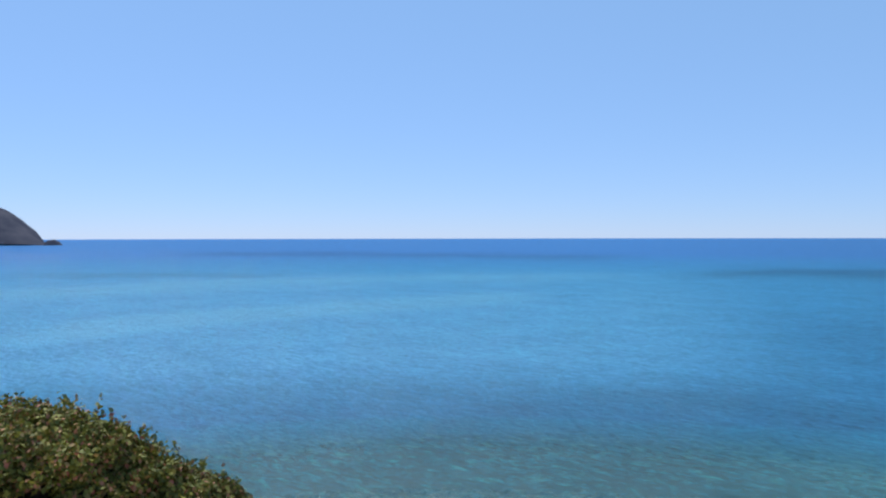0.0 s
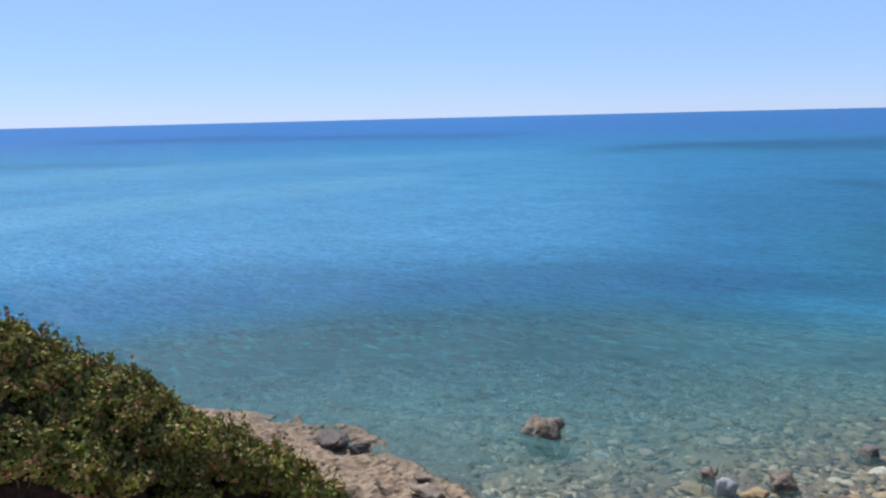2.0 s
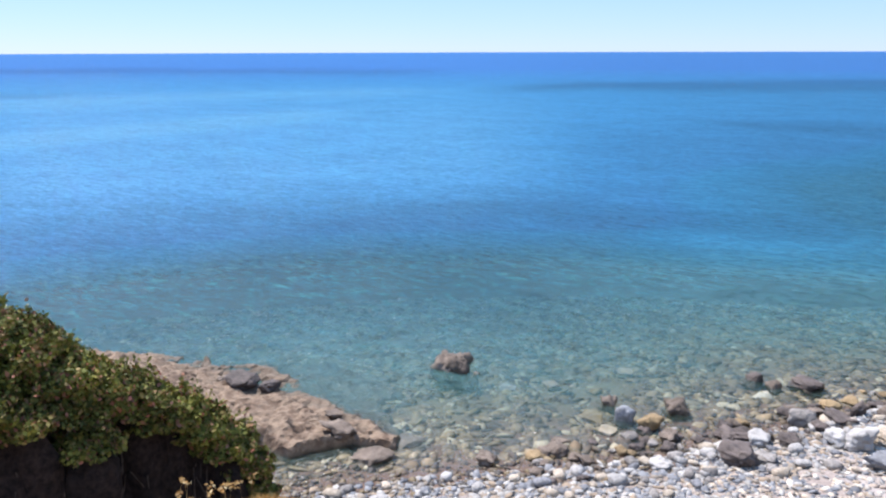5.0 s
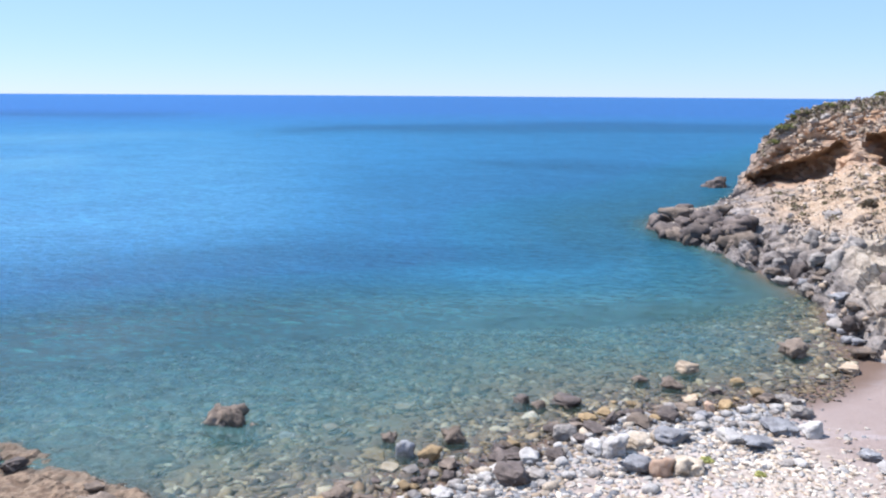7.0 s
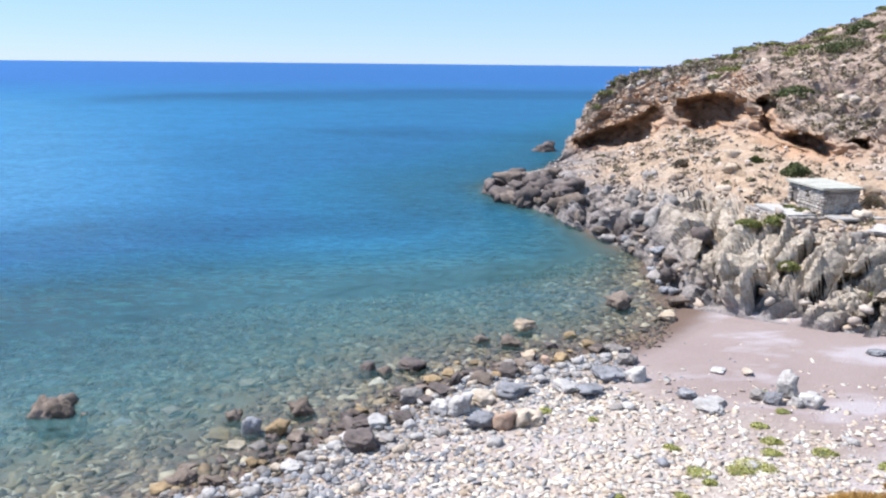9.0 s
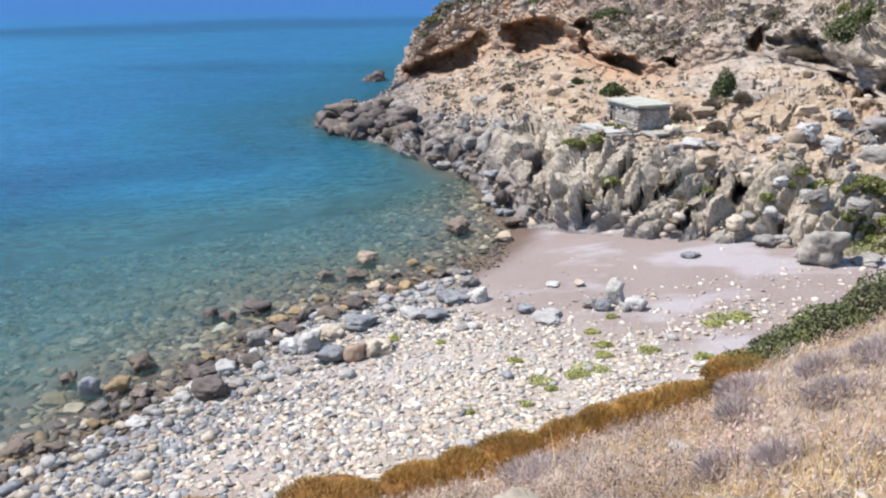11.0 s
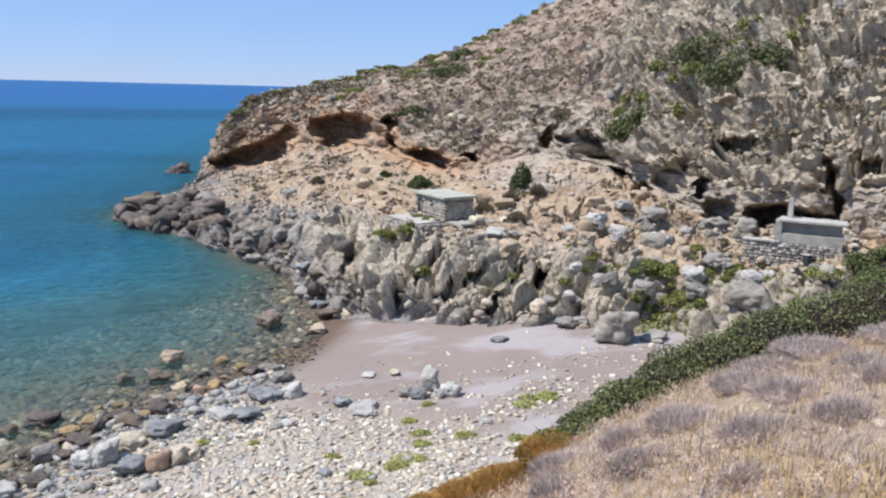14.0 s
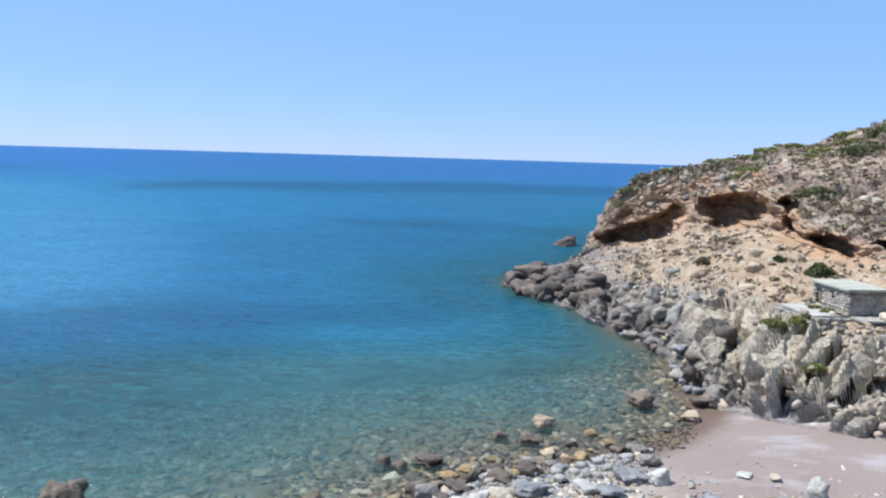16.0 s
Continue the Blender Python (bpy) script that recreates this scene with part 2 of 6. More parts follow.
def headland_material():
    """Grey schist crags, tan earth and scree, ochre caves; by masks along the slope."""
    k = Mat("hillside_rock", 0.92, 0.2)
    earth, crag, wet, ochre, top = (k.attr(a) for a in ("earth", "crag", "wet", "ochre", "heath"))
    strata = k.noise(1.0, 6, 0.65, vec=k.mapped((0.7, 0.7, 1.6), (35, 20, 0)), distort=0.8)
    big, mid, fine = k.noise(0.12, 5), k.noise(0.8, 6, 0.65), k.noise(5, 5, 0.7)
    rock = k.ramp(strata, [(0.25, (0.17, 0.14, 0.115)), (0.45, (0.33, 0.275, 0.225)), (0.62, (0.46, 0.40, 0.335)), (0.8, (0.35, 0.285, 0.23))])
    dark = k.ramp(mid, [(0.3, (0.10, 0.086, 0.08)), (0.5, (0.22, 0.195, 0.18)), (0.7, (0.34, 0.31, 0.285))])
    scree = k.ramp(mid, [(0.28, (0.26, 0.18, 0.12)), (0.5, (0.42, 0.315, 0.22)), (0.68, (0.48, 0.39, 0.30)), (0.85, (0.34, 0.27, 0.21))])
    red = k.mix(mid, (0.36, 0.19, 0.10), (0.5, 0.33, 0.2))
    hill = k.ramp(k.noise(1.1, 6, 0.7), [(0.3, (0.20, 0.14, 0.105)), (0.42, (0.32, 0.24, 0.185)), (0.54, (0.42, 0.33, 0.26)), (0.68, (0.30, 0.22, 0.175)), (0.85, (0.50, 0.42, 0.35))])
    hill = k.mix(k.ramp(k.noise(0.45, 4, 0.7), [(0.5, 0.0), (0.64, 0.6)]), hill, (0.20, 0.165, 0.10))
    hill = k.mix(k.ramp(k.noise(0.16, 4, 0.6), [(0.46, 0.0), (0.62, 0.6)]), hill, (0.235, 0.17, 0.145))
    shore = k.ramp(k.math("ADD", k.math("MULTIPLY", strata, 0.6), k.math("MULTIPLY", fine, 0.4)), [(0.32, (0.20, 0.165, 0.13)), (0.46, (0.37, 0.315, 0.245)), (0.6, (0.50, 0.435, 0.35)), (0.75, (0.43, 0.35, 0.265))])
    col = k.mix(earth, k.mix(k.attr("shore"), rock, shore), scree)
    col = k.mix(ochre, col, red)
    col = k.mix(top, col, hill)
    # blue-grey stone along the foot of the shore face
    high = k.node("ShaderNodeSeparateXYZ", Vector=k.pos).outputs[2]
    foot = k.ramp(k.math("DIVIDE", k.math("ADD", high, k.math("MULTIPLY", k.noise(0.4, 3), 2.4)), 10.0), [(0.23, 1.0), (0.33, 0.0)])
    col = k.mix(k.math("MULTIPLY", foot, 0.55), col, k.ramp(mid, [(0.3, (0.11, 0.11, 0.12)), (0.7, (0.26, 0.26, 0.28))]))
    col = k.mix(crag, col, k.ramp(k.math("ADD", k.math("MULTIPLY", k.noise(2.2, 5, 0.7), 0.6), k.math("MULTIPLY", mid, 0.4)), [(0.34, (0.19, 0.15, 0.11)), (0.45, (0.36, 0.295, 0.225)), (0.56, (0.50, 0.435, 0.345)), (0.7, (0.38, 0.295, 0.205))]))
    col = k.mix(wet, col, dark)
    col = k.mix(1.0, col, k.ramp(big, [(0.3, 0.85), (0.7, 1.12)]), "MULTIPLY")
    col = k.mix(1.0, col, k.ramp(fine, [(0.2, 0.75), (0.8, 1.22)]), "MULTIPLY")
    nrm = k.bump(mid, 0.5, 0.35)
    return k.done(col, k.bump(k.math("ADD", fine, k.voronoi(2.2)), 0.7, 0.18, nrm))


def far_material():
    k = Mat("far_hill", 1.0, 0.0)
    col = k.ramp(k.noise(0.03, 6, 0.65), [(0.3, (0.035, 0.04, 0.06)), (0.7, (0.075, 0.075, 0.095))])
    return k.done(col)


SEA, GROUND, HILL, FAR = sea_material(), ground_material(), headland_material(), far_material()


# ---- mesh helpers ----
def mesh_from(name, verts, faces, material, smooth=True, attrs=None):
    me = bpy.data.meshes.new(name)
    me.from_pydata([tuple(v) for v in verts], [], [tuple(f) for f in faces])
    me.materials.append(material)
    if smooth:
        me.polygons.foreach_set("use_smooth", np.ones(len(me.polygons), bool))
    for key, vals in (attrs or {}).items():
        a = me.attributes.new(key, "FLOAT", "POINT")
        a.data.foreach_set("value", np.asarray(vals, np.float32).ravel())
    me.update()
    return me


def grid_faces(n, m, wrap=False):
    """Quads of a grid of n rows and m columns, wound to face up for rows along heading and columns along distance."""
    i, j = np.meshgrid(np.arange(n if wrap else n - 1), np.arange(m - 1), indexing="ij")
    a, b = i * m + j, ((i + 1) % n) * m + j
    return np.stack([a, a + 1, b + 1, b], -1).reshape(-1, 4)[:, ::-1].tolist()


def thing(name, label, category, group="", kind="", at=(0, 0, 0), rz=0.0):
    ob = new(name)
    ob.matrix_world = pose(*at, 0, 0, rz)
    return tagged(ob, label, category, group, kind)


def part(name, me, parent, label=""):
    """One mesh as a part of a thing."""
    ob = new(name, me)
    ob.parent = parent
    if label:
        ob["label"] = label
    return ob


# ---- the lie of the land ----
# shoreline in plan, as heading and distance from the viewpoint
SHORE = [(-120, 40), (-80, 25), (-45, 25.2), (-31, 25.6), (-23, 26.2), (-16, 27.2), (-12, 28.2), (-7, 30.5), (-3, 32.8), (1.6, 36.2),
         (6, 37.8), (12, 40.5), (14.4, 42.6), (16.7, 46), (17.7, 49), (17, 52), (16, 57), (14.7, 64), (11.4, 70), (8.2, 79.5), (4.4, 88),
         (3.0, 96), (4.2, 102), (6, 108), (8.0, 114), (9.2, 126), (12, 190), (16, 330), (30, 700), (60, 1500), (100, 3000), (180, 6000), (-120, 6000)]


def plan(az, r):
    a = np.radians(az)
    return r * np.sin(a), r * np.cos(a)


def sea_distance(x, y):
    """Distance from the shoreline: positive on land, negative at sea."""
    pts = np.array([plan(a, r) for a, r in SHORE])
    best = np.full(np.shape(x), 1e9)
    inside = np.zeros(np.shape(x), bool)
    for (x0, y0), (x1, y1) in zip(pts, np.roll(pts, -1, 0)):
        dx, dy = x1 - x0, y1 - y0
        t = np.clip(((x - x0) * dx + (y - y0) * dy) / (dx * dx + dy * dy + 1e-9), 0, 1)
        best = np.minimum(best, np.hypot(x - x0 - t * dx, y - y0 - t * dy))
        cross = ((y0 > y) != (y1 > y)) & (x < (x1 - x0) * (y - y0) / (y1 - y0 + 1e-12) + x0)
        inside ^= cross
    return np.where(inside, best, -best)


# the bank on which the viewpoint stands: heading, distance and height of its crest, distance of its foot
BANK = [(-180, 14, 13.0, 30), (-120, 12, 12.6, 22), (-80, 9.5, 9.8, 17), (-60, 8.2, 10.0, 15), (-50, 7.6, 10.2, 14), (-43, 7.2, 10.45, 13), (-40.5, 7.2, 10.5, 12), (-38.5, 7.2, 9.8, 12),
        (-36, 7.2, 9.4, 13), (-28, 7.5, 9.4, 14), (-15, 7.6, 9.5, 14.5), (-8, 7.7, 9.35, 14.5), (0, 7.8, 9.05, 15), (8, 8.0, 9.2, 15.5), (18, 8.4, 9.35, 16.5), (27, 9.0, 9.7, 18),
        (33, 9.6, 9.85, 20), (37, 10.2, 10.4, 22), (43, 11.2, 10.85, 24), (50, 12.6, 11.2, 26), (58, 14, 11.55, 28), (75, 18, 12.6, 34), (100, 30, 15.0, 60), (140, 30, 17, 60), (180, 14, 13.0, 30)]


def land_height(x, y):
    x, y = np.asarray(x, float), np.asarray(y, float)
    az, r = np.degrees(np.arctan2(x, y)), np.hypot(x, y)
    sd = sea_distance(x, y)
    beach = np.where(sd > 0, 2.0 * (1 - np.exp(-np.maximum(sd, 0) * 0.075)), -((0.1 + 0.45 * smooth01(r, 54, 74)) * -sd) / (1 + np.maximum(-sd - 14, 0) * 0.004))
    beach = np.maximum(beach, -14.0) + 0.06 * fbm(x * 0.5, y * 0.5, 0, 3, 5)
    rc, zc, rf = (curve(az, BANK, c) for c in (1, 2, 3))
    z0 = 13.4
    bend = np.where(r < rc, z0 + (zc - z0) * (0.15 * r / rc + 0.85 * (r / rc) ** 1.15), zc - (zc - 0.6) * smooth01(r, rc - 0.6, rf) - np.maximum(r - rf + 1.0, 0) * 1.5)
    bump = 0.16 * fbm(x * 0.9, y * 0.9, 0, 4, 11) + 0.05 * fbm(x * 4, y * 4, 0, 3, 12)
    on = smooth01(bend - beach, -0.1, 0.6)
    z = np.maximum(beach, bend + bump * smooth01(r, 0.8, 3.0))
    # inland, behind and beside the viewpoint, the land keeps rising gently
    back = smooth01(np.abs(az), 85, 125)
    z = np.where(back > 0, z + back * np.minimum(np.maximum(r - 6, 0) * 0.12, 25) * (sd > 0), z)
    return z, sd, on


def build_ground():
    az = np.concatenate([np.arange(-180, -82, 3.0), np.arange(-82, -60, 0.6), np.arange(-60, 60, 0.28), np.arange(60, 82, 0.6), np.arange(82, 180, 3.0)])
    r = np.concatenate([[0.05], np.arange(0.4, 18, 0.16), np.arange(18, 64, 0.3), np.arange(64, 160, 1.5), np.geomspace(160, 4900, 26)])
    A, R = np.meshgrid(az, r, indexing="ij")
    x, y = plan(A, R)
    z, sd, on = land_height(x, y)
    stony = smooth01(sd, -1, 1) * (1 - smooth01(x * 0.78 + y * 0.5 + 2.6 * fbm(x * 0.22, y * 0.22, 0, 4, 201), 21.0, 27.0)) * (0.6 + 0.5 * fbm(x * 0.3, y * 0.3, 0, 3, 22))
    me = mesh_from("ground", np.stack([x, y, z], -1).reshape(-1, 3), grid_faces(len(az), len(r), True) + [[i * len(r) for i in range(len(az))]], GROUND,
                   attrs={"bank": on, "wet": smooth01(-sd, -2.8, -0.5) * (1 - 0.75 * smooth01(-sd, 2.5, 8)), "stony": stony, "bed": smooth01(-sd, 0.5, 3.0)})
    ob = new("ground", me)
    return tagged(ob, "dry earth bank, mauve sand beach and stony sea bed", "ground", kind="structure")


def build_sea():
    az = np.concatenate([np.arange(-180, -76, 4.0), np.arange(-76, 32, 0.45), np.arange(32, 180, 4.0)])
    r = np.concatenate([np.arange(16, 80, 0.8), np.geomspace(80, 4900, 110)])
    A, R = np.meshgrid(az, r, indexing="ij")
    x, y = plan(A, R)
    z, sd, on = land_height(x, y)
    depth = np.where(sd < 0, np.maximum(0.03, -z), 0.0)
    depth = np.where((R > 54) & (A > -12), np.maximum(depth, np.clip(-sd * 1.1, 0, 6) * smooth01(R, 54, 84)), depth)
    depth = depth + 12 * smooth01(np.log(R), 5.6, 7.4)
    lr = np.log(R)
    wob = 0.10 * fbm(x * 0.02, y * 0.02, 0, 3, 31) + 0.05 * fbm(A * 0.12, lr * 3, 0, 3, 32)

    def band(a0, a1, r0, r1, width, soft=4.0):
        """A streak between two headings, at distances that run from r0 to r1."""
        t = np.clip((A - a0) / (a1 - a0), 0, 1)
        d = lr + wob * width / 0.14 - np.log(r0 + (r1 - r0) * t)
        return np.exp(-(d / width) ** 2) * smooth01(A, a0 - soft, a0 + soft) * smooth01(-A, -a1 - soft, -a1 + soft)

    weed = 0.6 * band(-31, -4, 75, 71, 0.06, 5) + 0.35 * band(-46, -28, 56, 66, 0.12, 5) + 0.15 * band(-34, -10, 54, 58, 0.09, 6)
    weed = weed + 0.35 * smooth01(A, -18, 2) * smooth01(R, 60, 88) * (1 - smooth01(R, 250, 600))
    weed = weed + 0.8 * band(-24, 16, 330, 420, 0.13, 4) + 0.55 * band(-60, -30, 700, 560, 0.16) + 0.5 * band(-10, 8, 175, 160, 0.05)
    weed = weed + 0.5 * band(-70, -54, 340, 300, 0.08)
    weed = weed + 0.8 * smooth01(-A, 5, 28) * smooth01(R, 34, 46) * (1 - smooth01(R, 66, 100))
    weed = weed + 0.3 * smooth01(A, -34, -10) * smooth01(R, 56, 90)
    weed = weed + 0.45 * band(-38, 2, 66, 74, 0.07, 5) + 0.3 * smooth01(A, -30, -12) * smooth01(R, 64, 78) * (1 - smooth01(R, 120, 200))
    weed = weed + 0.4 * band(-22, 14, 60, 64, 0.09, 5)
    sand = 0.55 * smooth01(-A, 16, 30) * smooth01(R, 62, 105) * (1 - smooth01(lr, 5.0, 6.3)) + 0.3 * band(3, 17, 47, 49, 0.1, 4) + 0.9 * band(-70, -38, 130, 190, 0.09, 5) + 0.5 * band(-75, -30, 230, 300, 0.12, 6)
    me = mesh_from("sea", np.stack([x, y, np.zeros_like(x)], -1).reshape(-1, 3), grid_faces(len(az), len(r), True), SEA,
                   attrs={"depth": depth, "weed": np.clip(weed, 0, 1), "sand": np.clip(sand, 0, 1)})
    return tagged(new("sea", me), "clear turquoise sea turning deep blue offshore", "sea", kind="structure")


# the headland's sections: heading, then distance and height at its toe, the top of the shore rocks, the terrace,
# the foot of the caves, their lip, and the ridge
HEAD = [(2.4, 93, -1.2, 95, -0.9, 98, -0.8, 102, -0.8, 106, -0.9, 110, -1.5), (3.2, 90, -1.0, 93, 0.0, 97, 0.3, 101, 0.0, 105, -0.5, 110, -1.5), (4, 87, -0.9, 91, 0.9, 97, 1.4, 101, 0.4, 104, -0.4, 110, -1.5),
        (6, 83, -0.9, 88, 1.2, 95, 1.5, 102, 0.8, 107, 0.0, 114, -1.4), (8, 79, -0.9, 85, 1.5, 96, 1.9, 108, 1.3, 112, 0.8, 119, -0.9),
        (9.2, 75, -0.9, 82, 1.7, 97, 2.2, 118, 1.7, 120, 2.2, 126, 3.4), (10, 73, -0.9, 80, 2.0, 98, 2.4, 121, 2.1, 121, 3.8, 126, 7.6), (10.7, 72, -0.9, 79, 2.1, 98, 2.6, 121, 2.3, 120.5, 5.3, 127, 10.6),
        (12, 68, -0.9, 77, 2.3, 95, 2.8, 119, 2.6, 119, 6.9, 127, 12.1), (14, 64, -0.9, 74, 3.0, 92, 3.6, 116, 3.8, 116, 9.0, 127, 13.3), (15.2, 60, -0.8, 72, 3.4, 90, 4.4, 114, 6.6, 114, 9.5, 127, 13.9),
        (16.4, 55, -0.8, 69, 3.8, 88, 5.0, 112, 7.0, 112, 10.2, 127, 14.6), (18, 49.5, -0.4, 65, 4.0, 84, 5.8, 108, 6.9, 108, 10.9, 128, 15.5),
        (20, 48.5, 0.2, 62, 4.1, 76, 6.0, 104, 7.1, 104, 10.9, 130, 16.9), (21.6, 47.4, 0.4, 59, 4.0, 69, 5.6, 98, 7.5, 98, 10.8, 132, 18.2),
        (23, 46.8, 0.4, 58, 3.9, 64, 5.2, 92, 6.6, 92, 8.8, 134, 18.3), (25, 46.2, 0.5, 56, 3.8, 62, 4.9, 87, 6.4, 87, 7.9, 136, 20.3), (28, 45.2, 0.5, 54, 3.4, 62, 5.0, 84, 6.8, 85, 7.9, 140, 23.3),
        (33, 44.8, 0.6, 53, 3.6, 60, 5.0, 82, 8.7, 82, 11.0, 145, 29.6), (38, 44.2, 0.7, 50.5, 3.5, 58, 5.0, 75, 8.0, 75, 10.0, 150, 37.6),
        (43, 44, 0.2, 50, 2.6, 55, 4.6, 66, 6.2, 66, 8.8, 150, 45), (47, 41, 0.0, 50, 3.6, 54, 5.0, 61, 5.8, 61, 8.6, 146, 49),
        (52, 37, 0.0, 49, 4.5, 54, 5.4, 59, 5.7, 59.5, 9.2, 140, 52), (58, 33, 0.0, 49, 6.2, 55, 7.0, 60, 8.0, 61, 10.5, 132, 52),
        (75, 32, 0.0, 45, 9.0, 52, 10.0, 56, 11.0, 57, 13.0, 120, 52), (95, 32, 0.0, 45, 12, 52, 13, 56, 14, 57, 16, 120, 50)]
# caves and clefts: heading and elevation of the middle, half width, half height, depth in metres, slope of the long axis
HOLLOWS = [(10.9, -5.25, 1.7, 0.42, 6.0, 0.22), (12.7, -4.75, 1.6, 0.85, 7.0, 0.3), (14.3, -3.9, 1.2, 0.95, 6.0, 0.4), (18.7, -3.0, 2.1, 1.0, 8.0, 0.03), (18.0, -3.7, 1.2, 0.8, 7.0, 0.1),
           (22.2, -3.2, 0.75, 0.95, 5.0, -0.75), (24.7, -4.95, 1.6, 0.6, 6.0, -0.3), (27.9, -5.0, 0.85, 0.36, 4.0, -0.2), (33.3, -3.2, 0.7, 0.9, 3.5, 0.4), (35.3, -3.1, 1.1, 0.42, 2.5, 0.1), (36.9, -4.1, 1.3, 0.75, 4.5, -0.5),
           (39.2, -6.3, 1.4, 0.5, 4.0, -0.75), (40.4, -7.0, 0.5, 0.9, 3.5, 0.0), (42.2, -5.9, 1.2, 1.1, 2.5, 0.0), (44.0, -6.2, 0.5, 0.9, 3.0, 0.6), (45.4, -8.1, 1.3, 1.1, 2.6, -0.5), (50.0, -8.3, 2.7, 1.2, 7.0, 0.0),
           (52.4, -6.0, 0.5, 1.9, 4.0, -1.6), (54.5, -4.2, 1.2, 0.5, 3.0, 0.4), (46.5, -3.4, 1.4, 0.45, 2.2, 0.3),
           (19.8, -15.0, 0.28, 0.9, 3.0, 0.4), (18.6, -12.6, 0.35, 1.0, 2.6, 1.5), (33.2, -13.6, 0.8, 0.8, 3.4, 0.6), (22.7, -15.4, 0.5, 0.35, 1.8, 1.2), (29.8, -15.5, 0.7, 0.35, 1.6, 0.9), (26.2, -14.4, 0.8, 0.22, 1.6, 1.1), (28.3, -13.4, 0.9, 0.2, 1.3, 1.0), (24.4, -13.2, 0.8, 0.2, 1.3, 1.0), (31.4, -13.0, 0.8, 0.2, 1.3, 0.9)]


HILL_GRID = {}


def build_headland():
    az = np.concatenate([np.arange(2.4, 12, 0.13), np.arange(12, 19, 0.065), np.arange(19, 60, 0.14), np.arange(60, 95, 0.9)])
    steps = [80, 30, 56, 34, 240, 6, 8]
    n = len(az)
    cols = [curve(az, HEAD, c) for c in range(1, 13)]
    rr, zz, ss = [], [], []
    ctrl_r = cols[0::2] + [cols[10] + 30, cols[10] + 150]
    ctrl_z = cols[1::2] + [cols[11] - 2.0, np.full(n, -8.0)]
    # the cliff leans back, more in some places than in others
    ctrl_r[4] = ctrl_r[4] + (0.55 + 0.5 * vnoise(az * 0.6, 0, 0, 40)) * np.maximum(ctrl_z[4] - ctrl_z[3], 0.5) * smooth01(-az, -37, -33) * smooth01(az, 9.5, 10.5)
    for i, m in enumerate(steps):
        t = np.linspace(0, 1, m, endpoint=False)[None, :] ** (1.35 if i == 4 else 1.0)
        r = ctrl_r[i][:, None] * (1 - t) + ctrl_r[i + 1][:, None] * t
        z = ctrl_z[i][:, None] * (1 - t) + ctrl_z[i + 1][:, None] * t
        if i == 0:
            z = ctrl_z[0][:, None] + (ctrl_z[1] - ctrl_z[0])[:, None] * t ** 0.55
        if i == 4:
            z = z + (ctrl_z[5] - ctrl_z[4])[:, None] * 0.10 * np.sin(np.pi * t)
        rr.append(r)
        zz.append(z)
        ss.append(np.broadcast_to(i + t, r.shape))
    R, Z, S = np.concatenate(rr, 1), np.concatenate(zz, 1), np.concatenate(ss, 1)
    A = np.broadcast_to(az[:, None], R.shape)
    x, y = plan(A, R)
    # rocks: leaning slabs on the shore face, blocks on the slopes, rough crags above the caves
    face = smooth01(S, 0.0, 0.07) * (1 - smooth01(S, 1.0, 1.5))
    scree = smooth01(S, 1.0, 1.6) * (1 - smooth01(S, 2.8, 3.0))
    lip = smooth01(S, 2.9, 3.1) * (1 - smooth01(S, 4.2, 4.5))
    hill = smooth01(S, 4.05, 4.3)
    cragm = smooth01(A + 3 * fbm(x * 0.05, y * 0.05, Z * 0.05, 3, 41), 35, 41) * smooth01(S, 3.75, 4.06) * (1 - smooth01(S, 4.35, 4.75))
    lat = 52 * np.radians(A)
    # bedding on the shore face leans to the upper right
    up = 52 * np.radians(np.degrees(np.arctan2(Z - EYE[2], R)) + 17.5)
    u = lat * 0.72 - up * 0.70 + 0.6 * fbm(x * 0.25, y * 0.25, Z * 0.25, 3, 44)
    v = lat * 0.70 + up * 0.72
    slab, cleft = facets(u * 0.42, v * 0.16, R * 0.05, 45)
    plate, split = facets(u * 1.05, v * 0.34, R * 0.12, 46)
    sliver, _ = facets(u * 2.4, v * 0.9, R * 0.4, 48)
    rib = u * 0.62 + 0.9 * fbm(lat * 0.12, up * 0.12, 0, 3, 52)
    first = np.floor(rib)
    rib = (rib - first) * (0.4 + 1.2 * hash3(first.astype(np.int64), np.floor(v * 0.14 + 7 * hash3(first.astype(np.int64), 2, 0, 53)).astype(np.int64), 1, 54))
    strata = 0.95 * (0.45 - rib) + 1.3 * slab + 0.75 * plate + 0.35 * sliver - 0.9 * np.exp(-(cleft / 0.10) ** 2) - 0.3 * np.exp(-(split / 0.10) ** 2)
    # blocky rock: the dark toe, the crags and the outcrops on the hill
    block, gap = facets(lat * 0.24, R * 0.2, Z * 0.34, 43)
    lump, joint = facets(lat * 0.6, R * 0.55, Z * 0.8, 47)
    chip, _ = facets(lat * 1.5, R * 1.4, Z * 1.9, 49)
    blocks = 2.4 * block + 1.15 * lump + 0.42 * chip - 0.7 * np.exp(-(gap / 0.09) ** 2) - 0.3 * np.exp(-(joint / 0.10) ** 2)
    rough = fbm(x * 0.9, y * 0.9, Z * 0.9, 4, 51)
    big = fbm(x * 0.14, y * 0.14, Z * 0.14, 3, 55)
    ridged = fbm(lat * 0.25, R * 0.5, Z * 0.7, 4, 62, True)
    outcrop = smooth01(fbm(lat * 0.09, R * 0.06, Z * 0.14, 4, 63), -0.05, 0.3)
    bedded = smooth01(A, 18.3, 19.6)
    calm = 1 - 0.45 * smooth01(A, 12, 14) * (1 - bedded)
